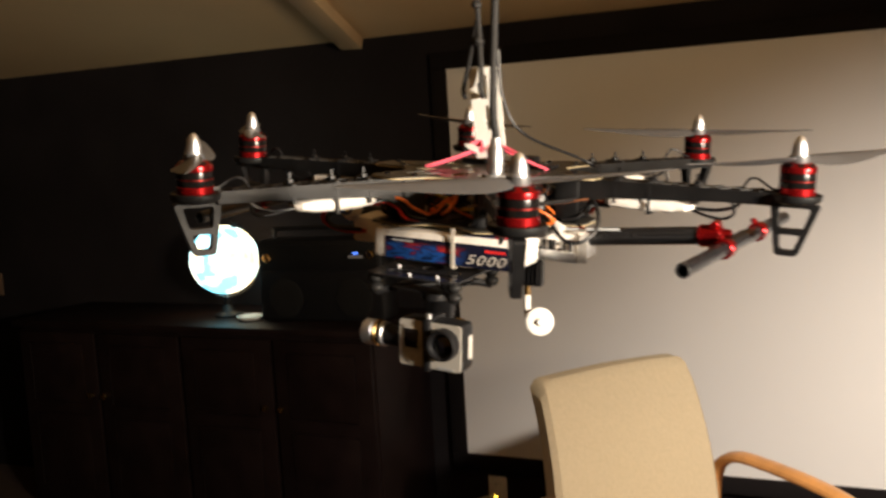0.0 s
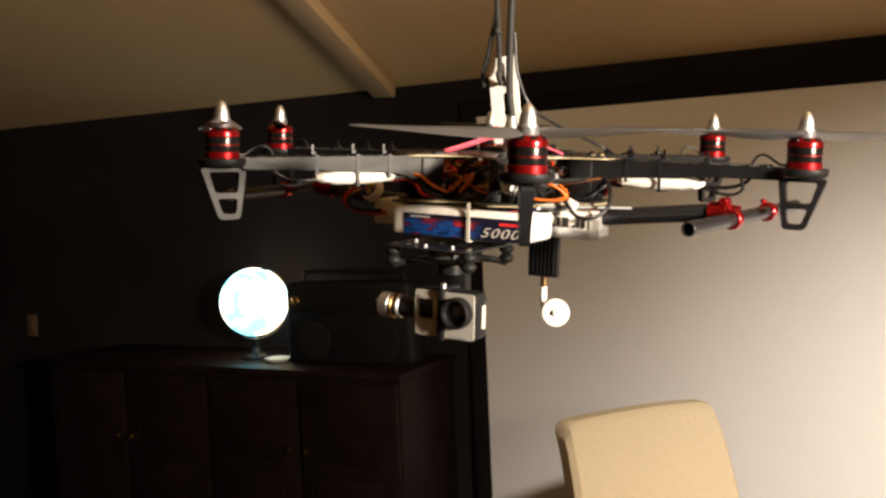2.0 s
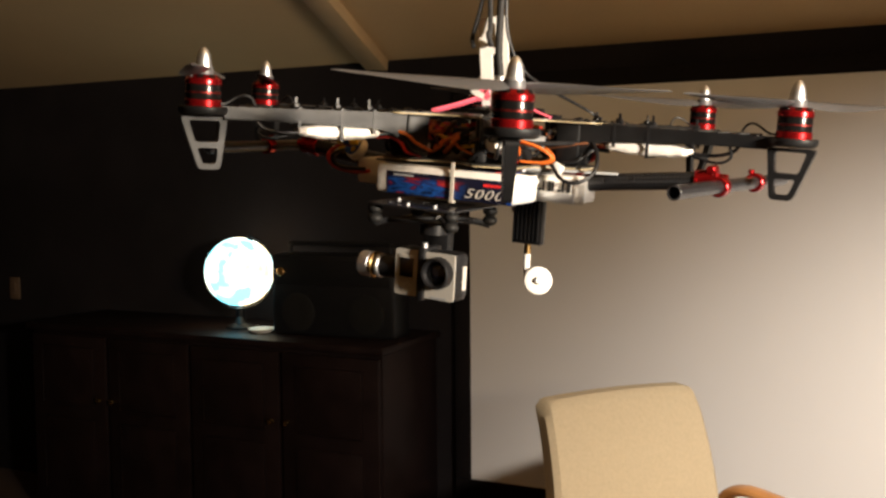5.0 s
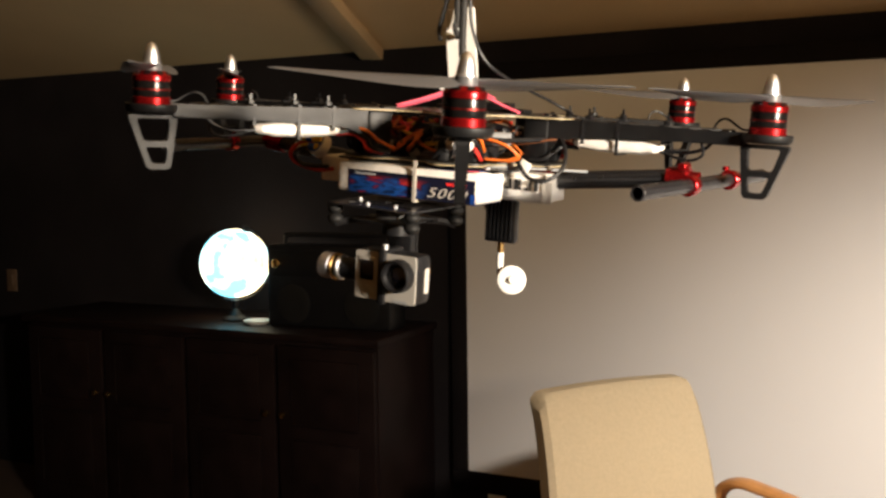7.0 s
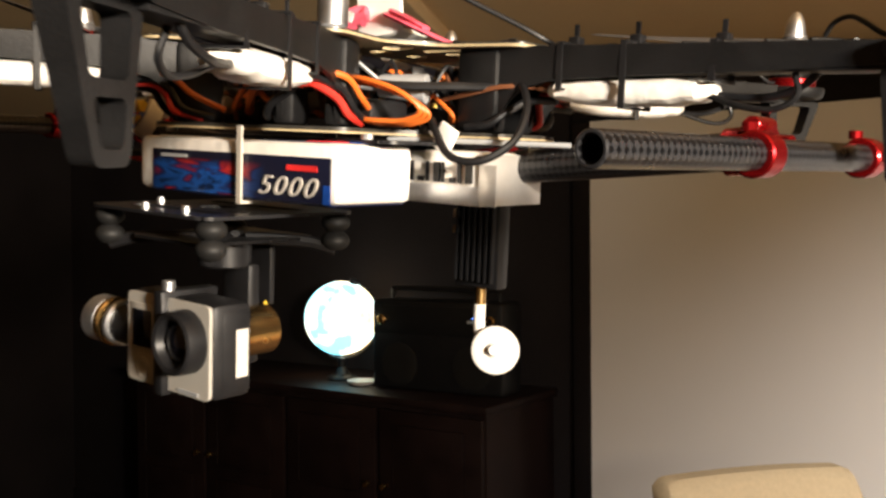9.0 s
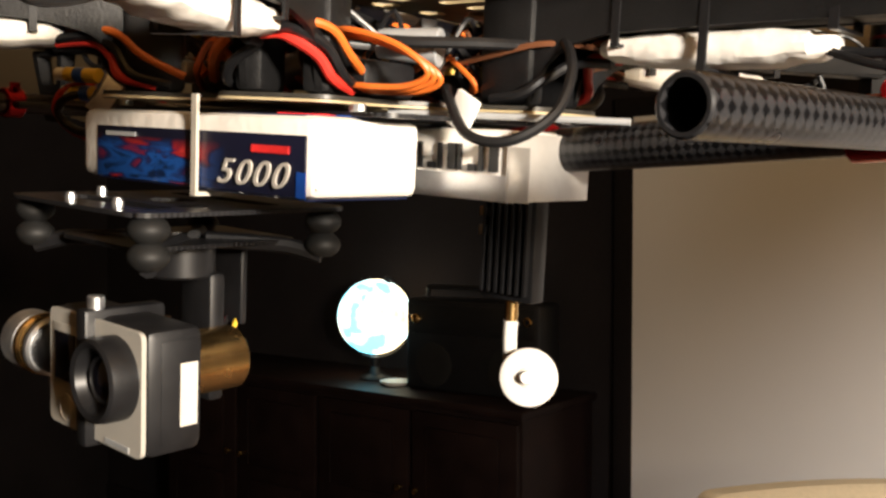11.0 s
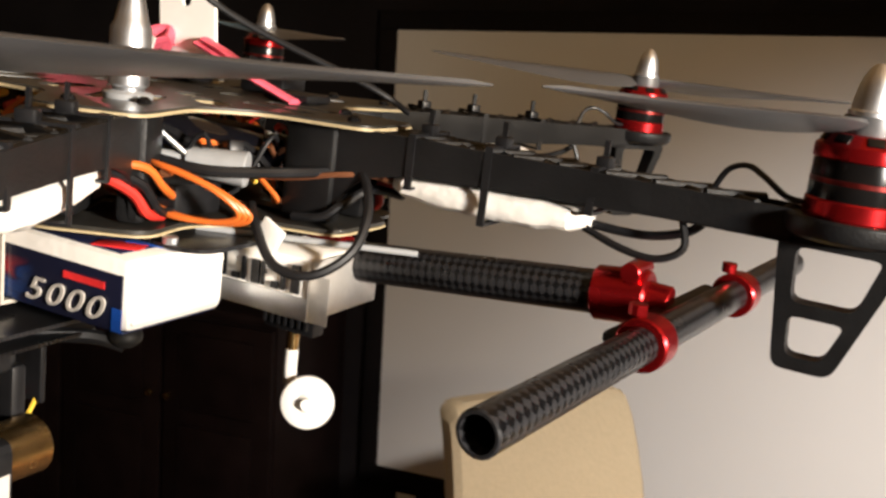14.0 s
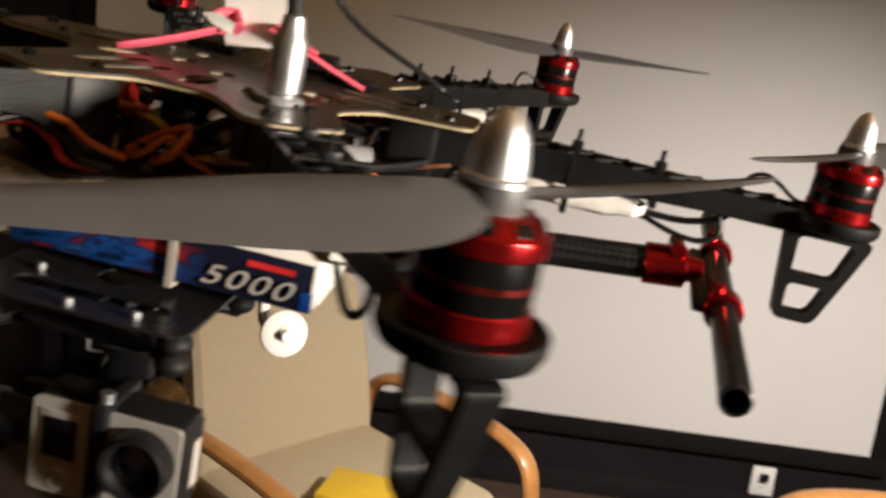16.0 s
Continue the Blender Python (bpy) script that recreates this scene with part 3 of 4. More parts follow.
def arm_mesh():
    """Along +x: two deep side walls with a lattice between, a foot post at the hub and a motor pad at the tip."""
    bm = bmesh.new()
    side = [(0.074, TOP), (0.262, TOP - 0.002), (0.262, -0.0045), (0.215, -0.0065), (0.16, -0.0078), (0.125, -0.0092), (0.108, -0.013), (0.099, -0.022), (0.097, BOTTOM), (0.078, BOTTOM)]
    stand = Matrix(((1, 0, 0, 0), (0, 0, 1, 0), (0, 1, 0, 0), (0, 0, 0, 1)))
    for s in (-1, 1):
        t = slab(rounded(side, 0.004, 3), [], -0.0012, 0.0012)
        for v in t.verts:
            grow = (0.0135 - 0.006 * min(1, max(0, (v.co.x - 0.08) / 0.15)))
            v.co.z += s * grow
        merge(bm, t, stand)
    add_box(bm, (0.1, -0.008, -0.0066), (0.26, 0.008, -0.0046), 0.0006)
    # hub posts
    for s in (-1, 1):
        add_box(bm, (0.0745, s * 0.0115 - 0.005, BOTTOM + 0.0002), (0.097, s * 0.0115 + 0.005, TOP - 0.0012), 0.0025)
    # motor pad with a raised rim
    add_lathe(bm, [(0, -0.0035), (0.0162, -0.0035), (0.0186, -0.0022), (0.0197, 0.0), (0.0197, 0.003), (0.0192, 0.0036), (0.0186, 0.0036), (0.018, 0.0027), (0, 0.0027)], 36, pose(0.275, 0, 0))
    return bm


def foot_mesh():
    """The open tapered foot under the motor, in the plane of the arm."""
    outer = rounded([(0.256, -0.0045), (0.2945, -0.0045), (0.279, -0.047), (0.261, -0.047)], 0.004, 4)
    lower = rounded([(0.2635, -0.0295), (0.2805, -0.0295), (0.2757, -0.0425), (0.2645, -0.0425)], 0.003, 3)
    upper = rounded([(0.2620, -0.0075), (0.2875, -0.0075), (0.2822, -0.0250), (0.2632, -0.0250)], 0.003, 3)
    stand = Matrix(((1, 0, 0, 0), (0, 0, 1, 0), (0, 1, 0, 0), (0, 0, 0, 1)))
    bm = slab(outer, [lower, upper], -0.0045, 0.0045)
    for v in bm.verts:
        v.co.z *= 0.75 + 0.25 * min(1, (v.co.y + 0.047) / 0.04)
    bmesh.ops.transform(bm, matrix=stand, verts=bm.verts)
    return bm


def blade_mesh():
    """Two twisted blades with a round hub."""
    bm = bmesh.new()
    add_lathe(bm, [(0.0042, -0.0035), (0.0075, -0.0035), (0.008, 0.0), (0.0075, 0.0035), (0.0042, 0.0035)], 20)
    n = 20
    for s in (1, -1):
        rings = []
        for k in range(n + 1):
            u = k / n
            r = 0.006 + 0.119 * u
            chord = 0.0075 + 0.0195 * math.sin(math.pi * min(1, u * 1.05 + 0.03) ** 0.75) * (1 - 0.45 * u)
            chord *= max(0.12, min(1, (1.02 - u) * 9)) ** 0.6
            pitch = radians(21 - 13 * u)
            th = 0.0022 * (1 - 0.72 * u) + 0.0004
            lift = 0.0028 * u * u
            if k == n:
                chord, th = chord * 0.25, th * 0.3
            prof = [(-0.35, 0), (-0.2, 0.8), (0.15, 1), (0.65, 0.15), (0.15, -0.45), (-0.2, -0.5)]
            ring = []
            for c, h in prof:
                y, z = c * chord, h * th
                yy, zz = y * math.cos(pitch) - z * math.sin(pitch), -y * math.sin(pitch) - z * -math.cos(pitch)
                ring.append(bm.verts.new((s * r, s * yy, zz + lift)))
            rings.append(ring)
        for a, b in zip(rings, rings[1:]):
            for k in range(6):
                bm.faces.new((a[k], a[(k + 1) % 6], b[(k + 1) % 6], b[k]))
        bm.faces.new(rings[0])
        bm.faces.new(rings[-1])
    return bm


def bell_mesh():
    """The upper red bell: a crowned disc with cooling slots round its shoulder."""
    bm = lathe([(0.004, 0.0288), (0.0098, 0.0288), (0.0112, 0.0282), (0.0128, 0.0262), (0.0141, 0.0252), (0.0143, 0.0245), (0.0143, 0.0212), (0.0138, 0.0208), (0.0136, 0.0236), (0.004, 0.025)], 44)
    return bm


def vent_mesh():
    bm = bmesh.new()
    for k in range(8):
        add_box(bm, (0.0102, -0.0026, 0.0262), (0.0134, 0.0026, 0.0278), 0.0006, pose(0, 0, 0, 0, 0, 45 * k) @ Matrix.Translation((0.012, 0, 0.027)) @ pose(0, 0, 0, 0, 50) @ Matrix.Translation((-0.012, 0, -0.0272)))
    return bm


def mirrored(bm):
    """The blades of a motor that turns the other way."""
    bmesh.ops.scale(bm, vec=(1, -1, 1), verts=bm.verts)
    bmesh.ops.reverse_faces(bm, faces=bm.faces)
    return bm


shared = {
    "arm": mesh("arm", arm_mesh(), M_NYLON), "landing_foot": mesh("landing_foot", foot_mesh(), M_NYLON),
    "can": mesh("can", lathe([(0, 0.005), (0.0134, 0.005), (0.0138, 0.006), (0.0138, 0.0225), (0.0134, 0.0235), (0, 0.0235)], 40), M_STATOR),
    "base_ring": mesh("base_ring", lathe([(0.006, 0.003), (0.0139, 0.003), (0.0143, 0.0036), (0.0143, 0.0084), (0.0139, 0.009), (0.006, 0.009)], 40), M_RED),
    "winding": mesh("winding", lathe([(0.0137, 0.0136), (0.01395, 0.0138), (0.01395, 0.0152), (0.0137, 0.0154)], 40), M_COPPER),
    "bell": mesh("bell", bell_mesh(), M_RED),
    "vents": mesh("vents", vent_mesh(), M_STATOR),
    "propeller": mesh("propeller", blade_mesh(), M_PROP),
    "mirrored": mesh("propeller", mirrored(blade_mesh()), M_PROP),
    "spinner": mesh("spinner", lathe([(0, 0.0), (0.0066, 0.0), (0.007, 0.0005), (0.007, 0.0022), (0.0063, 0.0027), (0.006, 0.006), (0.0051, 0.0105), (0.0036, 0.0142), (0.0018, 0.0163), (0, 0.0168)], 28), M_SILVER),
}


def piece(name, parent, m=None, label=""):
    ob = new(name, shared[name])
    ob.parent = parent
    if m is not None:
        ob.matrix_basis = m
    return tagged(ob, label)


def esc_mesh():
    """A speed controller in crinkled white shrink wrap."""
    rnd = random.Random(4)
    bm = bmesh.new()
    n, seg, rings = 14, 14, []
    for k in range(n + 1):
        u = k / n
        x = 0.118 + 0.076 * u
        e = min(1, u * 14 + 0.62, (1 - u) * 11 + 0.55)
        w, h = 0.0098 * e, 0.0052 * e * (1.12 if 0.16 < u < 0.8 else 0.86)
        rings.append([bm.verts.new((x, w * math.copysign(abs(math.cos(q)) ** 0.6, math.cos(q)) * rnd.uniform(0.97, 1.03), -0.0132 - 0.0008 * math.sin(u * 3) + h * math.copysign(abs(math.sin(q)) ** 0.7, math.sin(q)) * rnd.uniform(0.96, 1.04)))
                      for q in [2 * math.pi * i / seg for i in range(seg)]])
    for a, b in zip(rings, rings[1:]):
        for i in range(seg):
            bm.faces.new((a[i], a[(i + 1) % seg], b[(i + 1) % seg], b[i]))
    bm.faces.new(rings[0])
    bm.faces.new(rings[-1])
    return bm


def tie_mesh(x, half, low, high):
    bm = bmesh.new()
    for lo, hi in (((x - 0.0014, -half - 0.001, low - 0.001), (x + 0.0014, half + 0.001, low)), ((x - 0.0014, -half - 0.001, high), (x + 0.0014, half + 0.001, high + 0.001)),
                   ((x - 0.0014, -half - 0.001, low), (x + 0.0014, -half, high)), ((x - 0.0014, half, low), (x + 0.0014, half + 0.001, high))):
        add_box(bm, lo, hi)
    add_box(bm, (x - 0.0026, -0.003, high), (x + 0.0026, 0.003, high + 0.0042), 0.0008)
    add_box(bm, (x - 0.001, -0.0005, high + 0.004), (x + 0.001, 0.0006, high + 0.0095), 0.0, None)
    return bm


shared["speed_controller"] = mesh("speed_controller", esc_mesh(), M_TAPE)
shared["cable_tie"] = mesh("cable_tie", tie_mesh(0.158, 0.0112, -0.0202, TOP), M_BLACK)
shared["cable_tie_outer"] = mesh("cable_tie_outer", tie_mesh(0.196, 0.0094, -0.0092, TOP - 0.0008), M_BLACK)
shared["cable_tie_thin"] = mesh("cable_tie_thin", tie_mesh(0.128, 0.0125, -0.0125, TOP), M_BLACK)
shared["motor_wire"] = mesh("motor_wire", tube([(0.19, 0.003, -0.0145), (0.203, 0.004, -0.0155), (0.215, 0.005, -0.015), (0.227, 0.004, -0.011), (0.234, 0.003, -0.004)], 0.0016, 8, 6), M_BLACK)
shared["wire_loop"] = mesh("wire_loop", tube([(0.19, -0.003, -0.0145), (0.207, -0.005, -0.0195), (0.22, -0.006, -0.0205), (0.228, -0.005, -0.0155), (0.226, -0.003, -0.007)], 0.0013, 8, 6), M_BLACK)
shared["signal_loop"] = mesh("signal_loop", tube([(0.232, 0.004, 0.004), (0.236, 0.004, 0.0115), (0.242, 0.003, 0.0138), (0.248, 0, 0.0115), (0.256, -0.001, 0.0065), (0.263, -0.001, 0.006)], 0.001, 8, 6), M_BLACK)
shared["power_wire"] = mesh("power_wire", tube([(0.121, 0.003, -0.0165), (0.108, 0.005, -0.0155), (0.101, 0.0135, -0.021), (0.098, 0.018, -0.028), (0.085, 0.02, -0.031)], 0.0018, 8, 6), M_REDWIRE)
shared["ground_wire"] = mesh("ground_wire", tube([(0.121, -0.002, -0.018), (0.107, -0.004, -0.018), (0.102, -0.0145, -0.024), (0.096, -0.019, -0.029), (0.084, -0.02, -0.031)], 0.0018, 8, 6), M_BLACK)
shared["second_power_wire"] = mesh("second_power_wire", tube([(0.121, 0.006, -0.015), (0.109, 0.008, -0.0135), (0.1, 0.016, -0.018), (0.094, 0.0205, -0.027), (0.08, 0.0225, -0.0305)], 0.0017, 8, 6), M_BLACK)
shared["orange_wire"] = mesh("orange_wire", tube([(0.121, 0.0, -0.0125), (0.112, 0.003, -0.0105), (0.1, 0.0165, -0.012), (0.09, 0.021, -0.02), (0.075, 0.023, -0.027)], 0.0015, 8, 6), M_ORANGE)
shared["servo_wire"] = mesh("servo_wire", tube([(0.121, -0.004, -0.014), (0.11, -0.008, -0.012), (0.1, -0.017, -0.0125), (0.085, -0.021, -0.016), (0.06, -0.02, -0.02)], 0.0011, 6, 6), M_BROWNWIRE)

for k in range(9):
    x0, x1 = 0.1 + k * 0.0165, 0.1 + (k + 1) * 0.0165
    w0, w1 = (0.0135 - 0.006 * min(1, (x - 0.08) / 0.15) for x in (x0, x1))
    for s in (-1, 1):
        shared["rib", k, s] = mesh("rib", rod((x0, s * w0, TOP - 0.0022 - 0.0004 * s), (x1, -s * w1, TOP - 0.0022 - 0.0004 * s), 0.0017, seg=8), M_NYLON)

for key, angle in ARMS.items():
    turn = pose(0, 0, 0, 0, 0, angle)
    arm = piece("arm", drone, turn)
    piece("landing_foot", arm)
    for k in range(9):
        for s in (-1, 1):
            rib = new("rib", shared["rib", k, s])
            rib.parent = arm
    esc = piece("speed_controller", arm, None, "white wrapped speed controller under the arm")
    piece("cable_tie", arm)
    piece("cable_tie_thin", arm)
    piece("cable_tie_outer", arm)
    piece("motor_wire", arm)
    piece("wire_loop", arm)
    piece("signal_loop", arm)
    piece("power_wire", arm)
    piece("ground_wire", arm)
    piece("second_power_wire", arm)
    piece("orange_wire", arm)
    piece("servo_wire", arm)
    hub = pose(0.275 * math.cos(radians(angle)), 0.275 * math.sin(radians(angle)), 0.0)
    motor = new("motor", shared["can"])
    motor.parent, motor.matrix_basis = drone, hub
    tagged(motor, "black and red brushless motor")
    piece("base_ring", motor, None, "red anodised ring")
    piece("winding", motor)
    piece("vents", motor, pose(0, 0, 0, 0, 0, 17 + angle))
    piece("bell", motor, None, "red anodised bell")
    blades = new("propeller", shared["mirrored" if key in ("right", "back_left", "front_left") else "propeller"])
    blades.parent, blades.matrix_basis = motor, pose(0, 0, 0.0308, 0, 0, BLADES[key])
    tagged(blades, "dark grey two-bladed propeller")
    piece("spinner", motor, pose(0, 0, 0.0334), "polished silver cone nut")

# Front battery, with its printed label
battery = part("battery", box((-0.067, -0.091, -0.066), (0.073, -0.043, -0.0400), 0.0035), M_BATT, drone, "white-wrapped battery with a navy printed label")
FACE = -0.0913
part("label", box((-0.054, FACE - 0.0002, -0.0655), (0.0705, FACE + 0.0006, -0.0462), 0.0002), M_FLAME, battery, "navy blue printed label")
part("label_underside", box((-0.054, -0.0905, -0.0663), (0.0705, -0.046, -0.0658)), M_NAVY, battery)


part("small_print", box((-0.047, FACE - 0.0006, -0.0498), (-0.026, FACE - 0.0003, -0.0482)), M_GREY, battery)
part("small_print", box((0.044, FACE - 0.0006, -0.0522), (0.063, FACE - 0.0003, -0.0498)), M_REDPRINT, battery)
for k, digit in enumerate("5000"):
    part("capacity_digit", lettering(digit, 0.0125, 0.35), M_WHITEPRINT, battery, "", Matrix.Translation((0.0295 + 0.0095 * k, FACE - 0.0008, -0.0595)) @ pose(0, 0, 0, 90) @ Matrix.Diagonal((1.3, 0.95, 1, 1)))
part("blue_edge", box((0.0668, FACE - 0.0005, -0.0655), (0.0712, FACE - 0.0003, -0.0575)), M_BLUE, battery)
part("top_print", box((0.02, -0.088, -0.0402), (0.066, -0.062, -0.0396), 0.0002), M_NAVY, battery, "dark print on the battery's top")
part("top_print_red", box((0.05, -0.0855, -0.0397), (0.0665, -0.077, -0.0393), 0.0001, Matrix.Translation((0.058, -0.081, 0)) @ pose(0, 0, 0, 0, 0, 24) @ Matrix.Translation((-0.058, 0.081, 0))), M_REDPRINT, battery)
part("top_print_blue", box((0.054, -0.074, -0.0397), (0.071, -0.066, -0.0393), 0.0001, Matrix.Translation((0.062, -0.07, 0)) @ pose(0, 0, 0, 0, 0, 18) @ Matrix.Translation((-0.062, 0.07, 0))), M_BLUE, battery)
part("wrap_fold", tube([(0.0731, -0.089, -0.0625), (0.0733, -0.075, -0.0612), (0.0733, -0.06, -0.0585), (0.0732, -0.05, -0.053), (0.0731, -0.0455, -0.046)], 0.0005, 8, 6), M_BATT, battery, "folded seam of the wrap")
strap = box((0.0125, -0.0934, -0.0675), (0.0155, -0.0922, -0.034))
add_box(strap, (0.0125, -0.0934, -0.0687), (0.0155, -0.04, -0.0673))
add_box(strap, (0.0125, -0.0412, -0.0675), (0.0155, -0.04, -0.034))
part("battery_strap", strap, M_STRAP, drone, "thin grey strap round the battery")

# Rear battery and the transmitter block
rear = part("battery", box((-0.055, -0.034, -0.0645), (0.104, 0.012, -0.0415), 0.003), M_BATT, drone, "white battery with black block print")
for k, (w, h) in enumerate(((0.0016, 0.012), (0.0035, 0.002), (0.0016, 0.009), (0.0026, 0.011), (0.0016, 0.009), (0.0034, 0.0022), (0.0016, 0.009), (0.0036, 0.009), (0.0014, 0.009), (0.0034, 0.0024), (0.0018, 0.009), (0.0036, 0.0105))):
    x = 0.046 + k * 0.0046
    part("print_bar", box((x, -0.0352, -0.0556), (x + w, -0.0342, -0.0556 + h)), M_BLACK, rear)
part("foil_sleeve", box((0.03, -0.0352, -0.0652), (0.1045, -0.0342, -0.0565), 0.0002), M_SILVER, rear)
part("foil_end", box((0.1042, -0.0352, -0.0652), (0.1052, 0.0118, -0.0425), 0.0002), M_FOILEND, rear, "silver foil end")
part("receiver_block", box((-0.116, -0.05, -0.064), (-0.083, -0.008, -0.04), 0.003), M_BATT, drone, "white wrapped receiver block")
part("white_tag", box((0.083, -0.0405, -0.0425), (0.0935, -0.0385, -0.030), 0.0008, Matrix.Translation((0.088, -0.0395, -0.036)) @ pose(0, 0, 0, 0, 28, 0) @ Matrix.Translation((-0.088, 0.0395, 0.036))), M_WHITEPLASTIC, drone, "white cable tag")
part("tag_cable", tube([(0.072, -0.03, -0.028), (0.083, -0.041, -0.032), (0.096, -0.046, -0.0435), (0.11, -0.042, -0.045), (0.119, -0.031, -0.036), (0.117, -0.02, -0.022), (0.108, -0.012, -0.011), (0.098, -0.008, -0.009)], 0.0018, 8, 8), M_BLACK, drone)
part("foil_flap", box((0.1052, -0.0352, -0.0648), (0.1135, -0.0346, -0.047), 0.0001), M_FOILEND, rear, "loose flap of the foil sleeve")

# Electronics and wires between the plates
part("flight_controller", box((-0.03, -0.02, -0.028), (0.03, 0.03, -0.006), 0.002), M_BLACK, drone, "black flight controller box")
part("receiver", box((-0.062, -0.045, -0.0325), (-0.035, -0.02, -0.018), 0.002), M_BLACK, drone)
part("gear_controller", box((0.035, -0.06, -0.0325), (0.062, -0.035, -0.02), 0.002), M_BLACK, drone)
part("silver_capacitor", rod((0.01, -0.055, -0.024), (0.028, -0.055, -0.02), 0.005, seg=14), M_SILVER, drone)
for x, y, z, r in ((-0.033, -0.072, -0.023, 25), (0.086, 0.02, -0.02, 40), (-0.07, -0.03, -0.018, 10)):
    part("connector", box((-0.009, -0.0055, -0.0045), (0.009, 0.0055, 0.0045), 0.002), M_GREY, drone, "grey plug", pose(x, y, z, 0, 12, r))
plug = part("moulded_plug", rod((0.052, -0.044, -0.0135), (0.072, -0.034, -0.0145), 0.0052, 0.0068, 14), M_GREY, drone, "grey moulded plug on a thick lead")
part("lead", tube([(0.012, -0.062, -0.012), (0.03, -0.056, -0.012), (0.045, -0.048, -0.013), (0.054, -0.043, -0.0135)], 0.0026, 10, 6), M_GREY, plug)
part("gear_servo", rod((0.03, -0.036, -0.006), (0.062, -0.014, -0.012), 0.0085, seg=18), M_GLASS, drone, "glossy black motor can")
part("gear_servo", rod((0.066, -0.012, -0.01), (0.072, 0.016, -0.014), 0.008, seg=18), M_GLASS, drone, "glossy black motor can")
part("steel_needle", rod((0.04, -0.056, 0.002), (0.054, -0.046, -0.0115), 0.001, seg=8), M_SILVER, drone)
part("voltage_monitor", lathe([(0, 0), (0.011, 0), (0.0115, 0.002), (0.0105, 0.008), (0, 0.0085)], 20, Matrix.Translation((-0.112, -0.052, -0.0335)) @ pose(0, 0, 0, 62, 0, -20)), M_WHITEPLASTIC, drone, "small white monitor")
part("monitor_print", lathe([(0, 0.0087), (0.0088, 0.0086), (0.0088, 0.009), (0, 0.0091)], 20, Matrix.Translation((-0.112, -0.052, -0.0335)) @ pose(0, 0, 0, 62, 0, -20)), M_BLUE, drone)
for y, z in ((-0.066, -0.0245), (-0.063, -0.0325)):
    cell = part("lead_plug", rod((-0.128, y, z), (-0.107, y + 0.004, z - 0.0005), 0.0034, seg=14), M_YELLOW, drone, "small yellow and blue plug")
    part("band", rod((-0.1215, y + 0.0012, z - 0.0002), (-0.115, y + 0.0025, z - 0.0003), 0.0036, seg=14), M_BLUE, cell, "blue band")
    part("tip", rod((-0.1345, y - 0.0012, z + 0.0002), (-0.1278, y, z), 0.003, seg=14), M_WHITEPLASTIC, cell)
part("charge_lead", tube([(-0.11, -0.05, -0.03), (-0.128, -0.064, -0.03), (-0.139, -0.066, -0.04), (-0.134, -0.06, -0.05), (-0.115, -0.055, -0.054), (-0.098, -0.055, -0.052)], 0.002, 8, 8), M_REDWIRE, drone)
part("charge_lead", tube([(-0.108, -0.05, -0.032), (-0.124, -0.066, -0.034), (-0.133, -0.068, -0.042), (-0.126, -0.062, -0.05), (-0.1, -0.06, -0.05)], 0.002, 8, 8), M_BLACK, drone)
# two orange servo leads doubled back at the front edge
for k, off in enumerate((0.0, 0.003, 0.006)):
    part("servo_lead", tube([(0.042, -0.06, -0.016 + off * 0.4), (0.062, -0.064 - off, -0.0135 + off * 0.3), (0.082, -0.06 - off, -0.019 + off * 0.4), (0.0905, -0.054 - off, -0.0265 + off * 0.3), (0.082, -0.055 - off, -0.0305 + off * 0.2), (0.064, -0.06 - off, -0.0305 + off * 0.2), (0.046, -0.06, -0.027)], 0.0011, 8, 8), M_ORANGE, drone, "orange servo lead")
part("servo_lead", tube([(-0.03, -0.06, -0.03), (-0.012, -0.075, -0.024), (0.0, -0.076, -0.014), (0.008, -0.072, -0.022), (0.024, -0.07, -0.028)], 0.0014, 6, 8), M_ORANGE, drone)
part("servo_lead", tube([(-0.008, -0.07, -0.027), (0.004, -0.078, -0.0185), (0.006, -0.07, -0.0105), (-0.006, -0.066, -0.015), (-0.02, -0.068, -0.025)], 0.0022, 6, 8), M_ORANGE, drone)
rnd = random.Random(11)
COLOURS = [M_REDWIRE, M_BLACK, M_ORANGE, M_BROWNWIRE, M_BLACK, M_REDWIRE, M_ORANGE, M_YELLOW, M_BLACK]
for k in range(54):
    a0 = rnd.uniform(0, 2 * math.pi)
    a1 = a0 + rnd.uniform(0.5, 1.7) * rnd.choice((-1, 1))
    pts = []
    for j in range(5):
        u = j / 4
        a = a0 + (a1 - a0) * u
        r = rnd.uniform(0.045, 0.079)
        pts.append((r * math.cos(a), r * math.sin(a), rnd.uniform(BOTTOM + 0.003, TOP - 0.008)))
    part("wire", tube(pts, rnd.choice((0.001, 0.0013, 0.0018, 0.0022)), 6, 5), COLOURS[k % len(COLOURS)], drone)
part("coax_lead", tube([(0.05, -0.06, -0.012), (0.07, -0.052, -0.014), (0.088, -0.03, -0.013), (0.1, 0.0, -0.012)], 0.002, 8, 6), M_BLACK, drone)
for k in range(14):
    a = rnd.uniform(0, 2 * math.pi)
    r = rnd.uniform(0.04, 0.074)
    part("small_connector", box((-0.005, -0.003, -0.0025), (0.005, 0.003, 0.0025), 0.0007), rnd.choice((M_BLACK, M_WHITEPLASTIC, M_REDPRINT, M_BLACK, M_GREY)), drone, "", pose(r * math.cos(a), r * math.sin(a), rnd.uniform(BOTTOM + 0.006, TOP - 0.012), rnd.uniform(-30, 30), rnd.uniform(-30, 30), math.degrees(a)))
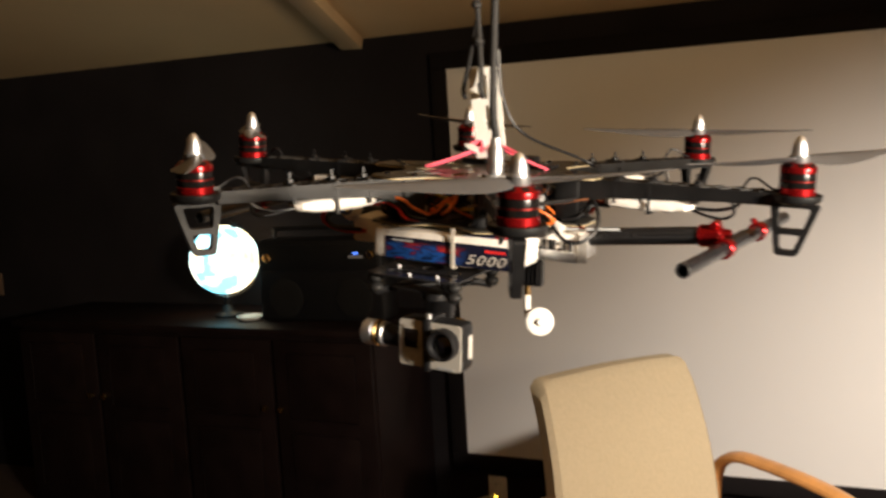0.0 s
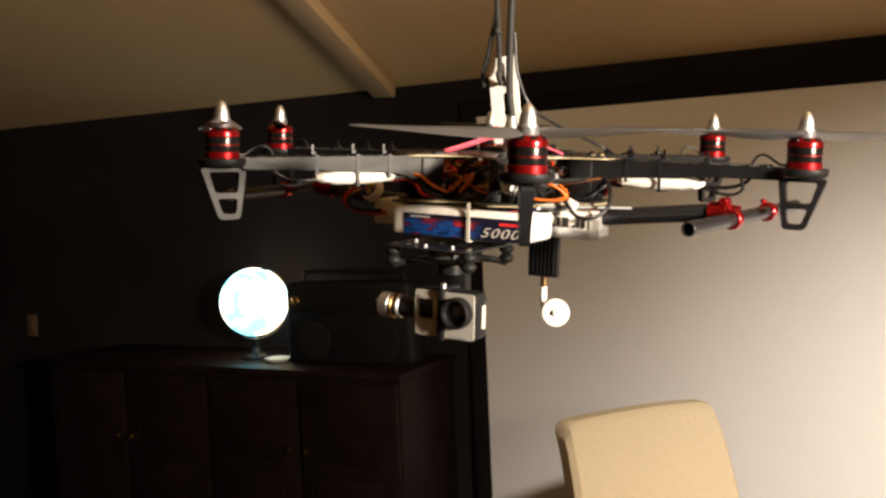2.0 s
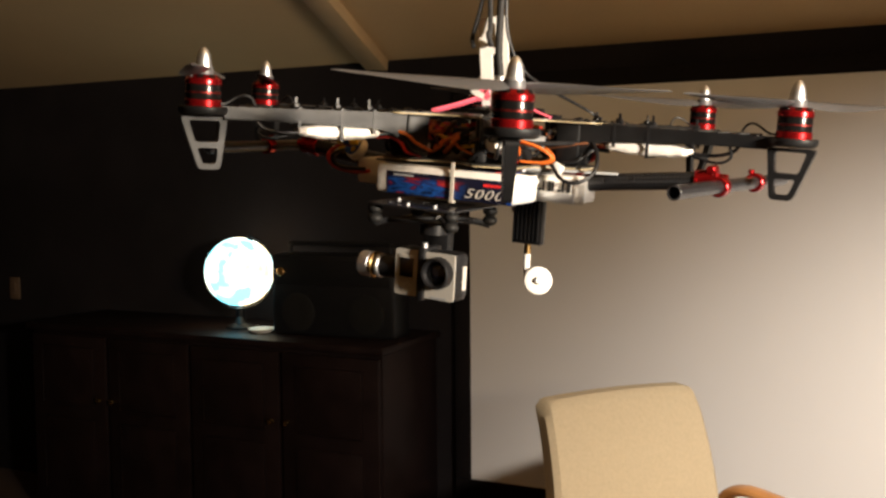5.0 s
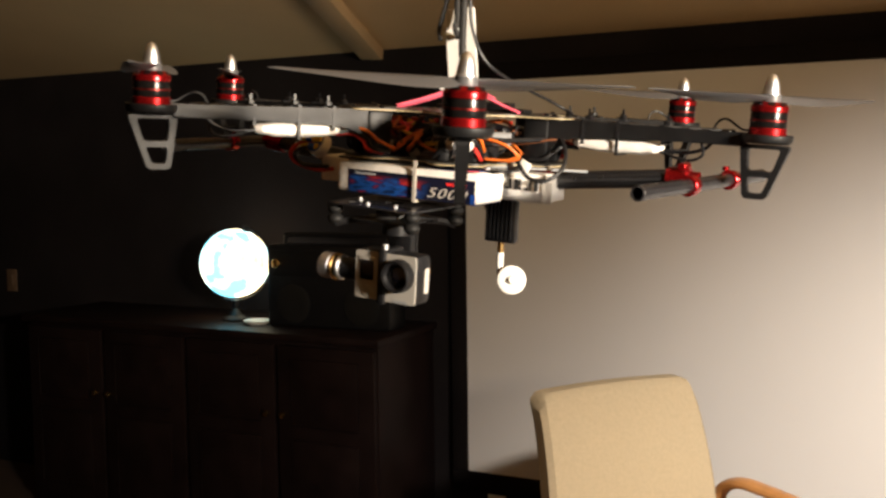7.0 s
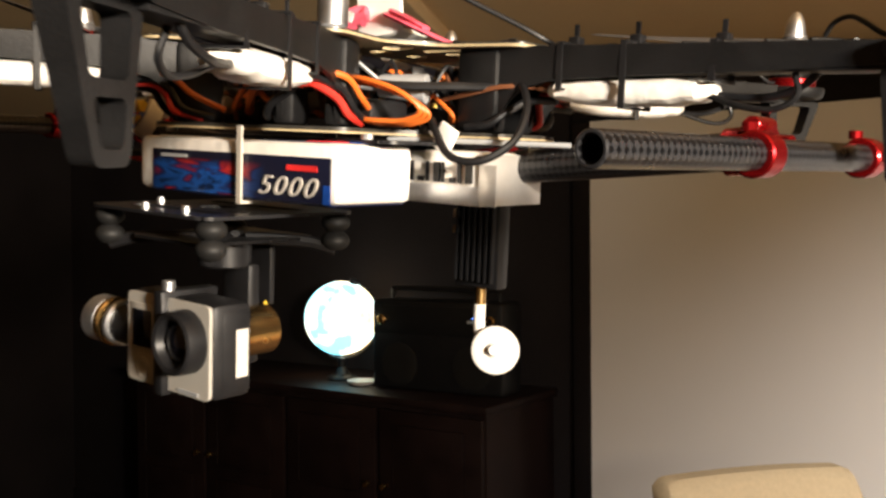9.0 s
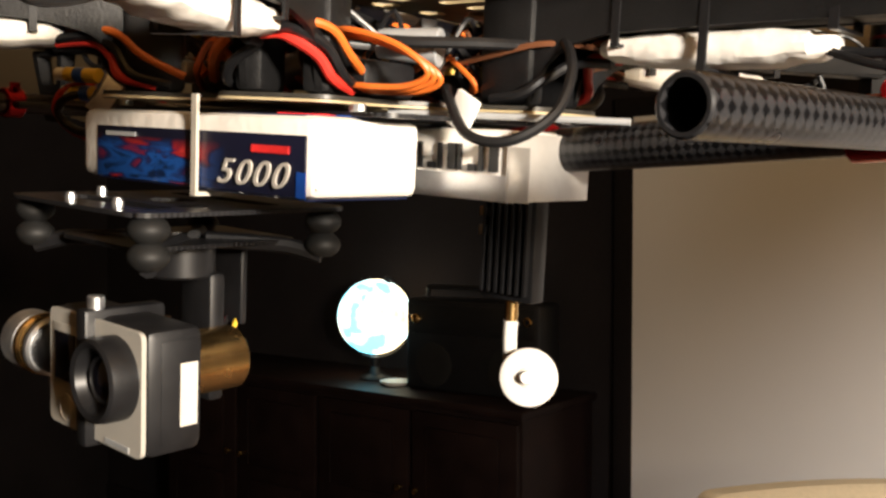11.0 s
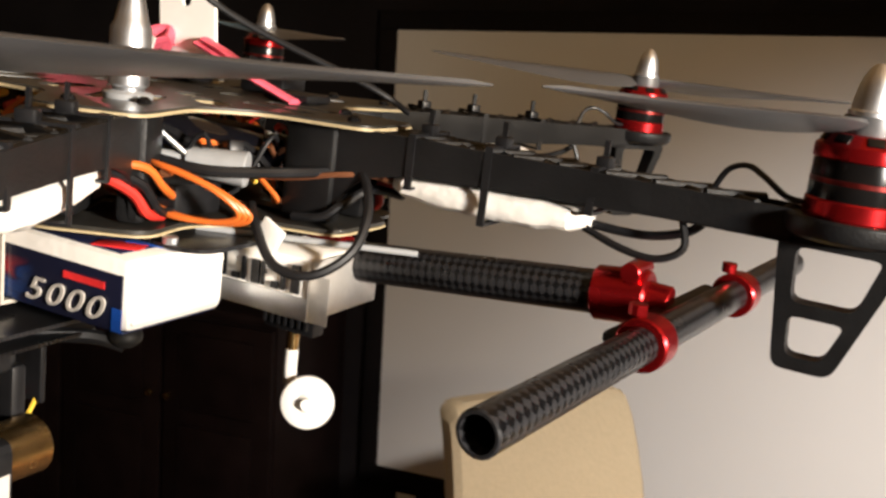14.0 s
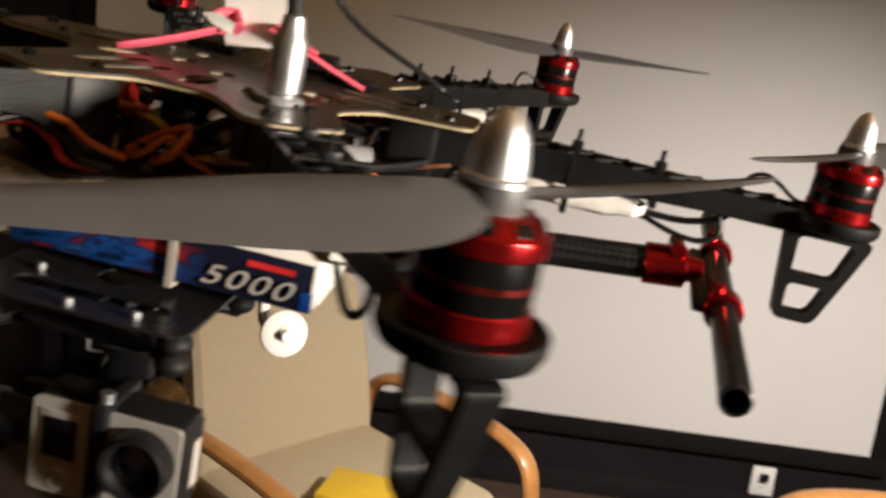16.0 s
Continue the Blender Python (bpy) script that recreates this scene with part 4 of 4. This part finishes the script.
part("thin_rod", rod((0.06, -0.046, -0.037), (0.133, -0.008, -0.0372), 0.0012, seg=8), M_GREY, drone)
# screws along the top plate
for k in range(6):
    a = radians(60 * k)
    for r, w in ((0.083, 0.011), (0.1, -0.009)):
        x, y = r * math.cos(a) - w * math.sin(a), r * math.sin(a) + w * math.cos(a)
        part("screw", lathe([(0, 0.0022), (0.0012, 0.0024), (0.0024, 0.0016), (0.0026, 0)], 10, pose(x, y, TOP + 0.0011)), M_STATOR, drone)

# Folded-up landing gear
LEG = Vector((0.128, 0, 0.0135))
for s in (-1, 1):
    gear = part("landing_leg", rod((s * 0.068, 0, -0.0515), (s * 0.098, 0, -0.048), 0.0098, seg=20), M_RED, drone, "red-jointed carbon landing leg folded up level")
    SWING = Matrix.Translation((s * 0.226, 0, 0)) @ pose(0, 0, 0, 0, 0, -5 * s) @ Matrix.Translation((-s * 0.226, 0, 0))
    leg = part("leg_tube", rod((0, 0, 0), (0, 0, LEG.length), 0.0078, seg=28, hollow=0.006), M_TUBE, gear, "carbon leg tube")
    leg.matrix_basis = along((s * 0.075, 0, -0.0505), (s * 0.203, 0, -0.037))
    tee = rod((s * 0.2, 0, -0.0374), (s * 0.219, 0, -0.0353), 0.0096, seg=24)
    add_rod(tee, (s * 0.213, -0.009, -0.0265), (s * 0.213, 0.009, -0.0265), 0.0035, seg=12)
    add_rod(tee, (s * 0.217, 0, -0.0355), (s * 0.226, 0, -0.0358), 0.006, seg=14)
    part("tee_joint", tee, M_RED, gear, "red anodised tee joint")
    part("joint_bar", box((s * 0.226 - 0.004, -0.048, -0.0405), (s * 0.226 + 0.004, 0.048, -0.0365), 0.0015), M_BLACK, gear, "", SWING)
    skid = part("skid_tube", rod((0, 0, 0), (0, 0, 0.277), 0.0056, seg=28, hollow=0.0044), M_SKID, gear, "thin carbon skid tube", SWING @ along((s * 0.235, -0.142, -0.0375), (s * 0.235, 0.135, -0.0375)))
    for y in (-0.045, 0.047):
        ring = rod((s * 0.235, y - 0.005, -0.0375), (s * 0.235, y + 0.005, -0.0375), 0.0082, seg=24, hollow=0.0056)
        add_rod(ring, (s * 0.231, y, -0.03), (s * 0.231, y, -0.0265), 0.0028, seg=10)
        part("skid_clamp", ring, M_RED, gear, "red anodised clamp", SWING)
part("gear_motor", rod((-0.045, 0.03, -0.0475), (0.045, 0.03, -0.0475), 0.006, seg=16), M_BLACK, drone)

# Gimbal and action camera
gimbal = part("gimbal_plate", slab(rounded([(-0.052, -0.128), (0.036, -0.128), (0.036, -0.04), (-0.052, -0.04)], 0.008), [slot(-0.035, -0.11, 0.018, -0.11, 0.005), slot(-0.035, -0.065, 0.018, -0.065, 0.005), circle(-0.008, -0.087, 0.009)], -0.0735, -0.072), M_CARBON, drone, "dark carbon gimbal plate")
part("lower_plate", slab(rounded([(-0.034, -0.118), (0.02, -0.118), (0.02, -0.05), (-0.034, -0.05)], 0.008), [circle(-0.007, -0.084, 0.01)], -0.0865, -0.085), M_CARBON, gimbal)
for x in (-0.046, 0.03):
    for y in (-0.12, -0.048):
        part("damper", lathe([(0, 0)] + [(0.0036 + 0.0032 * abs(math.sin(math.pi * k / 8)) ** 0.8, 0.017 * k / 16) for k in range(17)] + [(0, 0.017)], 24, pose(x, y, -0.0905)), M_RUBBER, gimbal, "black rubber damper")
    part("damper_arm", tube([(x, -0.12, -0.0905), (x * 0.75 - 0.002, -0.112, -0.0875), (x * 0.35, -0.1, -0.0862), (x * 0.1, -0.09, -0.0858)], 0.003, 8, 6), M_BLACK, gimbal)
    part("damper_arm", tube([(x, -0.048, -0.0905), (x * 0.75 - 0.002, -0.056, -0.0875), (x * 0.35, -0.07, -0.0862), (x * 0.1, -0.08, -0.0858)], 0.003, 8, 6), M_BLACK, gimbal)
for x, y in ((-0.01, -0.125), (0.015, -0.122), (-0.035, -0.1)):
    part("gimbal_screw", lathe([(0, 0.0032), (0.0014, 0.0032), (0.002, 0.0016), (0.0018, 0)], 10, pose(x, y, -0.072)), M_SILVER, gimbal)
part("yaw_motor", rod((-0.007, -0.084, -0.1), (-0.007, -0.084, -0.0868), 0.0125, seg=28), M_BLACK, gimbal, "black yaw motor")
part("yaw_arm", box((-0.014, -0.08, -0.146), (0.006, -0.073, -0.098), 0.002), M_BLACK, gimbal)
part("roll_motor", rod((0.012, -0.1, -0.128), (0.012, -0.074, -0.128), 0.0115, seg=28), M_GOLD, gimbal, "brass-coloured roll motor")
part("tilt_arm", box((-0.04, -0.1, -0.133), (0.012, -0.093, -0.121), 0.002), M_BLACK, gimbal)
tilt_motor = part("tilt_motor", rod((-0.0585, -0.117, -0.128), (-0.022, -0.117, -0.128), 0.0092, seg=28), M_BLACK, gimbal, "black tilt motor")
part("motor_ring", rod((-0.0585, -0.117, -0.128), (-0.0475, -0.117, -0.128), 0.0112, seg=32), M_SILVER, tilt_motor, "polished silver end cap")
part("motor_ring", rod((-0.047, -0.117, -0.128), (-0.0435, -0.117, -0.128), 0.0115, seg=32), M_GOLD, tilt_motor, "brass ring")
part("motor_ring", rod((-0.041, -0.117, -0.128), (-0.037, -0.117, -0.128), 0.0108, seg=32), M_SILVER, tilt_motor)
part("gimbal_board", box((-0.03, -0.062, -0.12), (0.0, -0.059, -0.09), 0.001), M_BLACK, gimbal)
for k in range(4):
    part("gimbal_wire", tube([(-0.02 + 0.006 * k, -0.06, -0.115), (-0.02 + 0.004 * k, -0.07, -0.128 - 0.004 * k), (0.004, -0.085, -0.135), (0.012, -0.09, -0.13)], 0.001, 6, 6), (M_BLACK, M_REDWIRE, M_BLACK, M_YELLOW)[k], gimbal)

GX0, GX1, GZ0, GZ1, GY0, GY1 = -0.018, 0.0415, -0.1485, -0.1075, -0.1285, -0.1065
action = part("action_camera", box((GX0, GY0 + 0.0016, GZ0), (GX1, GY1, GZ1), 0.0032), M_BLACK, drone, "small silver-fronted action camera on the gimbal")
S = (GX1 - GX0) / 133.0
part("front_face", slab(rounded([(GX0 + 0.0006, GZ0 + 0.0006), (GX1 - 0.0006, GZ0 + 0.0006), (GX1 - 0.0006, GZ1 - 0.0006), (GX0 + 0.0006, GZ1 - 0.0006)], 0.003), [], 0, 0.0016, Matrix(((1, 0, 0, 0), (0, 0, -1, GY0 + 0.0016), (0, 1, 0, 0), (0, 0, 0, 1)))), M_CAMGREY, action, "silver-grey front")
part("status_display", box((GX0 + 12 * S, GY0 - 0.0009, GZ1 - 55 * S), (GX0 + 42 * S, GY0 - 0.0001, GZ1 - 18 * S), 0.0003), M_GLASS, action, "dark status display")
part("display_frame", box((GX0 + 7 * S, GY0 - 0.0004, GZ1 - 60 * S), (GX0 + 47 * S, GY0 + 0.0002, GZ1 - 12 * S), 0.0003), M_CAMGREY, action)
part("mode_button", lathe([(0, 0.0004), (0.0034, 0.0004), (0.0036, 0.0001), (0.004, 0.0001), (0.0042, 0.0005), (0.0048, 0.0004), (0.005, -0.0002)], 24, Matrix.Translation((GX0 + 28 * S, GY0 - 0.0001, GZ1 - 76 * S)) @ pose(0, 0, 0, 90)), M_CAMGREY, action)
part("mount_strap", box((GX0 + 54 * S, GY0 - 0.0035, GZ0 - 0.002), (GX0 + 69 * S, GY1 + 0.004, GZ1 + 0.0025), 0.0014), M_BLACK, action, "black mounting strap")
part("strap_screw", rod((GX0 + 62 * S, GY0 + 0.002, GZ1 + 0.002), (GX0 + 62 * S, GY0 + 0.002, GZ1 + 0.0065), 0.0028, seg=12), M_SILVER, action)
LX, LZ = GX0 + 99 * S, GZ1 - 38 * S
lens = part("lens_barrel", lathe([(0, 0.004), (0.009, 0.004), (0.0105, 0.0085), (0.0122, 0.0092), (0.0132, 0.0084), (0.0136, 0.006), (0.0136, -0.001), (0, -0.001)], 36, Matrix.Translation((LX, GY0, LZ)) @ pose(0, 0, 0, 90)), M_BLACK, action, "round black lens barrel")
part("lens_glass", lathe([(0, 0.0072), (0.004, 0.0066), (0.0075, 0.0052), (0.0092, 0.0041)], 28, Matrix.Translation((LX, GY0, LZ)) @ pose(0, 0, 0, 90)), M_GLASS, action, "dark curved lens glass")
part("print_bar", box((GX0 + 84 * S, GY0 - 0.0003, GZ1 - 89 * S), (GX0 + 116 * S, GY0 + 0.0002, GZ1 - 85 * S)), M_GREY, action)
part("side_label", box((GX1 - 0.0001, GY1 - 0.0088, GZ0 + 0.009), (GX1 + 0.0003, GY1 - 0.0025, GZ1 - 0.0115)), M_WHITEPRINT, action, "white sticker")
part("side_door", box((GX1 - 0.0002, GY1 - 0.0155, GZ0 + 0.004), (GX1 + 0.0002, GY1 - 0.0015, GZ1 - 0.004), 0.0001), M_BLACK, action)

# Video transmitter with its round antenna at the rear
BACK = pose(-0.008, 0.018, 0)
sender = part("video_transmitter", box((-0.013, 0.09, -0.128), (0.021, 0.101, -0.068), 0.0015), M_BLACK, drone, "black finned video transmitter", BACK)
for k in range(7):
    part("cooling_fin", box((-0.011 + k * 0.0046, 0.087, -0.124), (-0.0095 + k * 0.0046, 0.0905, -0.074)), M_BLACK, sender)
part("hanger", box((-0.004, 0.093, -0.069), (0.008, 0.098, -0.033), 0.001), M_BLACK, drone, "", BACK)
part("hanger_arm", box((-0.01, 0.05, -0.0425), (0.002, 0.117, -0.0395), 0.001), M_BLACK, drone)
for z in (-0.085, -0.095):
    part("white_dot", box((-0.0145, 0.0885, z), (-0.0095, 0.0905, z + 0.005)), M_WHITEPRINT, sender)
antenna = part("antenna", rod((0.004, 0.096, -0.14), (0.004, 0.096, -0.127), 0.0036, seg=16), M_GOLD, drone, "white mushroom antenna with a brass plug", BACK)
part("stem", tube([(0.004, 0.096, -0.139), (0.004, 0.096, -0.151), (0.006, 0.096, -0.162), (0.012, 0.095, -0.167), (0.019, 0.093, -0.166)], 0.0038, 12, 6), M_WHITEPLASTIC, antenna)
part("dome", lathe([(0, 0.0085), (0.003, 0.0085), (0.0038, 0.0045), (0.006, 0.0028), (0.0125, 0.0024), (0.0146, 0.0012), (0.0152, -0.0006), (0.0142, -0.0026), (0.011, -0.0046), (0, -0.006)], 36, Matrix.Translation((0.021, 0.091, -0.1655)) @ pose(0, 0, 0, 78, 0, 30)), M_WHITEPLASTIC, antenna, "round white antenna disc")

# Hanging bracket with its webbing
stand = Matrix(((1, 0, 0, 0), (0, 0, 1, 0), (0, 1, 0, 0), (0, 0, 0, 1)))
lean = pose(0.0, 0.011, 0.018, -3, -8, 4)
bracket = part("hanging_bracket", slab(rounded([(-0.0145, 0), (0.0145, 0), (0.0145, 0.082), (-0.0145, 0.082)], 0.002), [slot(0, 0.055, 0, 0.074, 0.0024), slot(0, 0.026, 0, 0.045, 0.0024)], -0.001, 0.001, lean @ stand), M_BRACKET, drone, "white slotted metal bracket")
part("bracket_foot", box((-0.0145, -0.001, -0.0015), (0.0145, 0.022, 0.0008), 0.0008, lean), M_BRACKET, bracket)
part("webbing", tube([(-0.006, 0.006, 0.0265), (-0.021, -0.003, 0.0195), (-0.036, -0.0125, 0.0133), (-0.052, -0.022, 0.0078)], 0.0052, 12, 6, 0.3, (0.35, 1, 0)), M_PINK, drone, "stiff pink webbing strap")
part("webbing", tube([(0.007, 0.009, 0.0265), (0.022, 0.011, 0.0205), (0.038, 0.0135, 0.0138), (0.054, 0.016, 0.0078)], 0.0052, 12, 6, 0.3, (-0.35, 1, 0)), M_PINK, drone, "stiff pink webbing strap")
part("webbing", tube([(0.01, 0.009, 0.0285), (0.02, 0.0105, 0.0245), (0.03, 0.0125, 0.0195)], 0.0046, 12, 6, 0.3, (-0.35, 1, 0)), M_PINK, drone, "folded end of pink webbing")
part("webbing_knot", tube([(-0.014, 0.003, 0.0215), (-0.018, 0.006, 0.027), (-0.011, 0.01, 0.029), (-0.007, 0.004, 0.024)], 0.004, 10, 6, 0.6), M_PINK, drone)
part("paper_flag", slab([(-0.001, 0.0), (-0.01, 0.003), (-0.015, 0.007), (-0.008, 0.0085), (0.0, 0.005)], [], -0.0003, 0.0003, pose(-0.006, -0.004, 0.022, 80, 0, 10)), M_BRACKET, drone)
post = part("antenna_mast", lathe([(0, 0), (0.0052, 0), (0.0056, 0.004), (0.007, 0.005), (0.0072, 0.0245), (0.0058, 0.027), (0.0042, 0.0345), (0.0022, 0.0355), (0, 0.0355)], 28, pose(0.038, -0.061, TOP + 0.0012)), M_SILVER, drone, "polished silver mast socket")
part("clear_base", lathe([(0.0054, 0), (0.0085, 0), (0.0088, 0.002), (0.0056, 0.003)], 24, pose(0.038, -0.061, TOP + 0.0012)), M_GREY, post)
for x, y, h in ((0.02, 0.045, 0.01), (-0.03, 0.04, 0.006), (0.045, 0.03, 0.005)):
    part("topside_module", box((x - 0.012, y - 0.009, TOP + 0.0012), (x + 0.012, y + 0.009, TOP + h), 0.0015), M_BLACK, drone)

# The cord and the lead that run up to the ceiling
up = HANG @ Vector((-0.0115, 0.008, 0.094))
cord_top = Vector((up.x - 0.02, up.y + 0.05, ceiling_at(up.y + 0.05) + 0.004))
bm = tube([HANG @ Vector((-0.0085, 0.009, 0.072)), HANG @ Vector((-0.0095, 0.0035, 0.083)), HANG @ Vector((-0.0115, 0.009, 0.102)), up.lerp(cord_top, 0.2), up.lerp(cord_top, 0.6), cord_top], 0.0026, 8, 8)
for k in range(3):
    add_lathe(bm, [(0, -0.004), (0.004, -0.003), (0.0052, 0), (0.004, 0.003), (0, 0.004)], 12, Matrix.Translation(up.lerp(cord_top, 0.03 + 0.035 * k)) @ pose(0, 0, 0, 20 * k, 30))
add_tube(bm, [up.lerp(cord_top, 0.05), up + Vector((-0.012, 0.004, 0.01)), up + Vector((-0.02, 0.006, -0.012)), up + Vector((-0.018, 0.004, -0.022))], 0.0022, 8, 6)
solid("suspension_cord", bm, M_ROPE, "knotted black cord holding the drone from the ceiling", "cord")
mast = HANG @ Vector((0.038, -0.061, TOP + 0.034))
lead_top = Vector((mast.x + 0.03, mast.y + 0.08, ceiling_at(mast.y + 0.08) + 0.004))
solid("antenna_cable", tube([mast, mast + Vector((0.001, 0, 0.06)), mast.lerp(lead_top, 0.35) + Vector((0.004, 0, 0)), mast.lerp(lead_top, 0.7), lead_top], 0.0033, 10, 8), M_ROPE, "thick black cable rising from the drone to the ceiling", "cable")
solid("side_cable", tube([mast + Vector((0.005, 0.003, 0.075)), mast + Vector((0.006, 0.006, 0.035)), mast + Vector((0.018, 0.02, 0.004)), HANG @ Vector((0.082, 0.03, 0.018)), HANG @ Vector((0.096, 0.04, TOP + 0.003))], 0.0014, 8, 8), M_BLACK,
      "thin black cable drooping onto the drone's top plate", "cable")
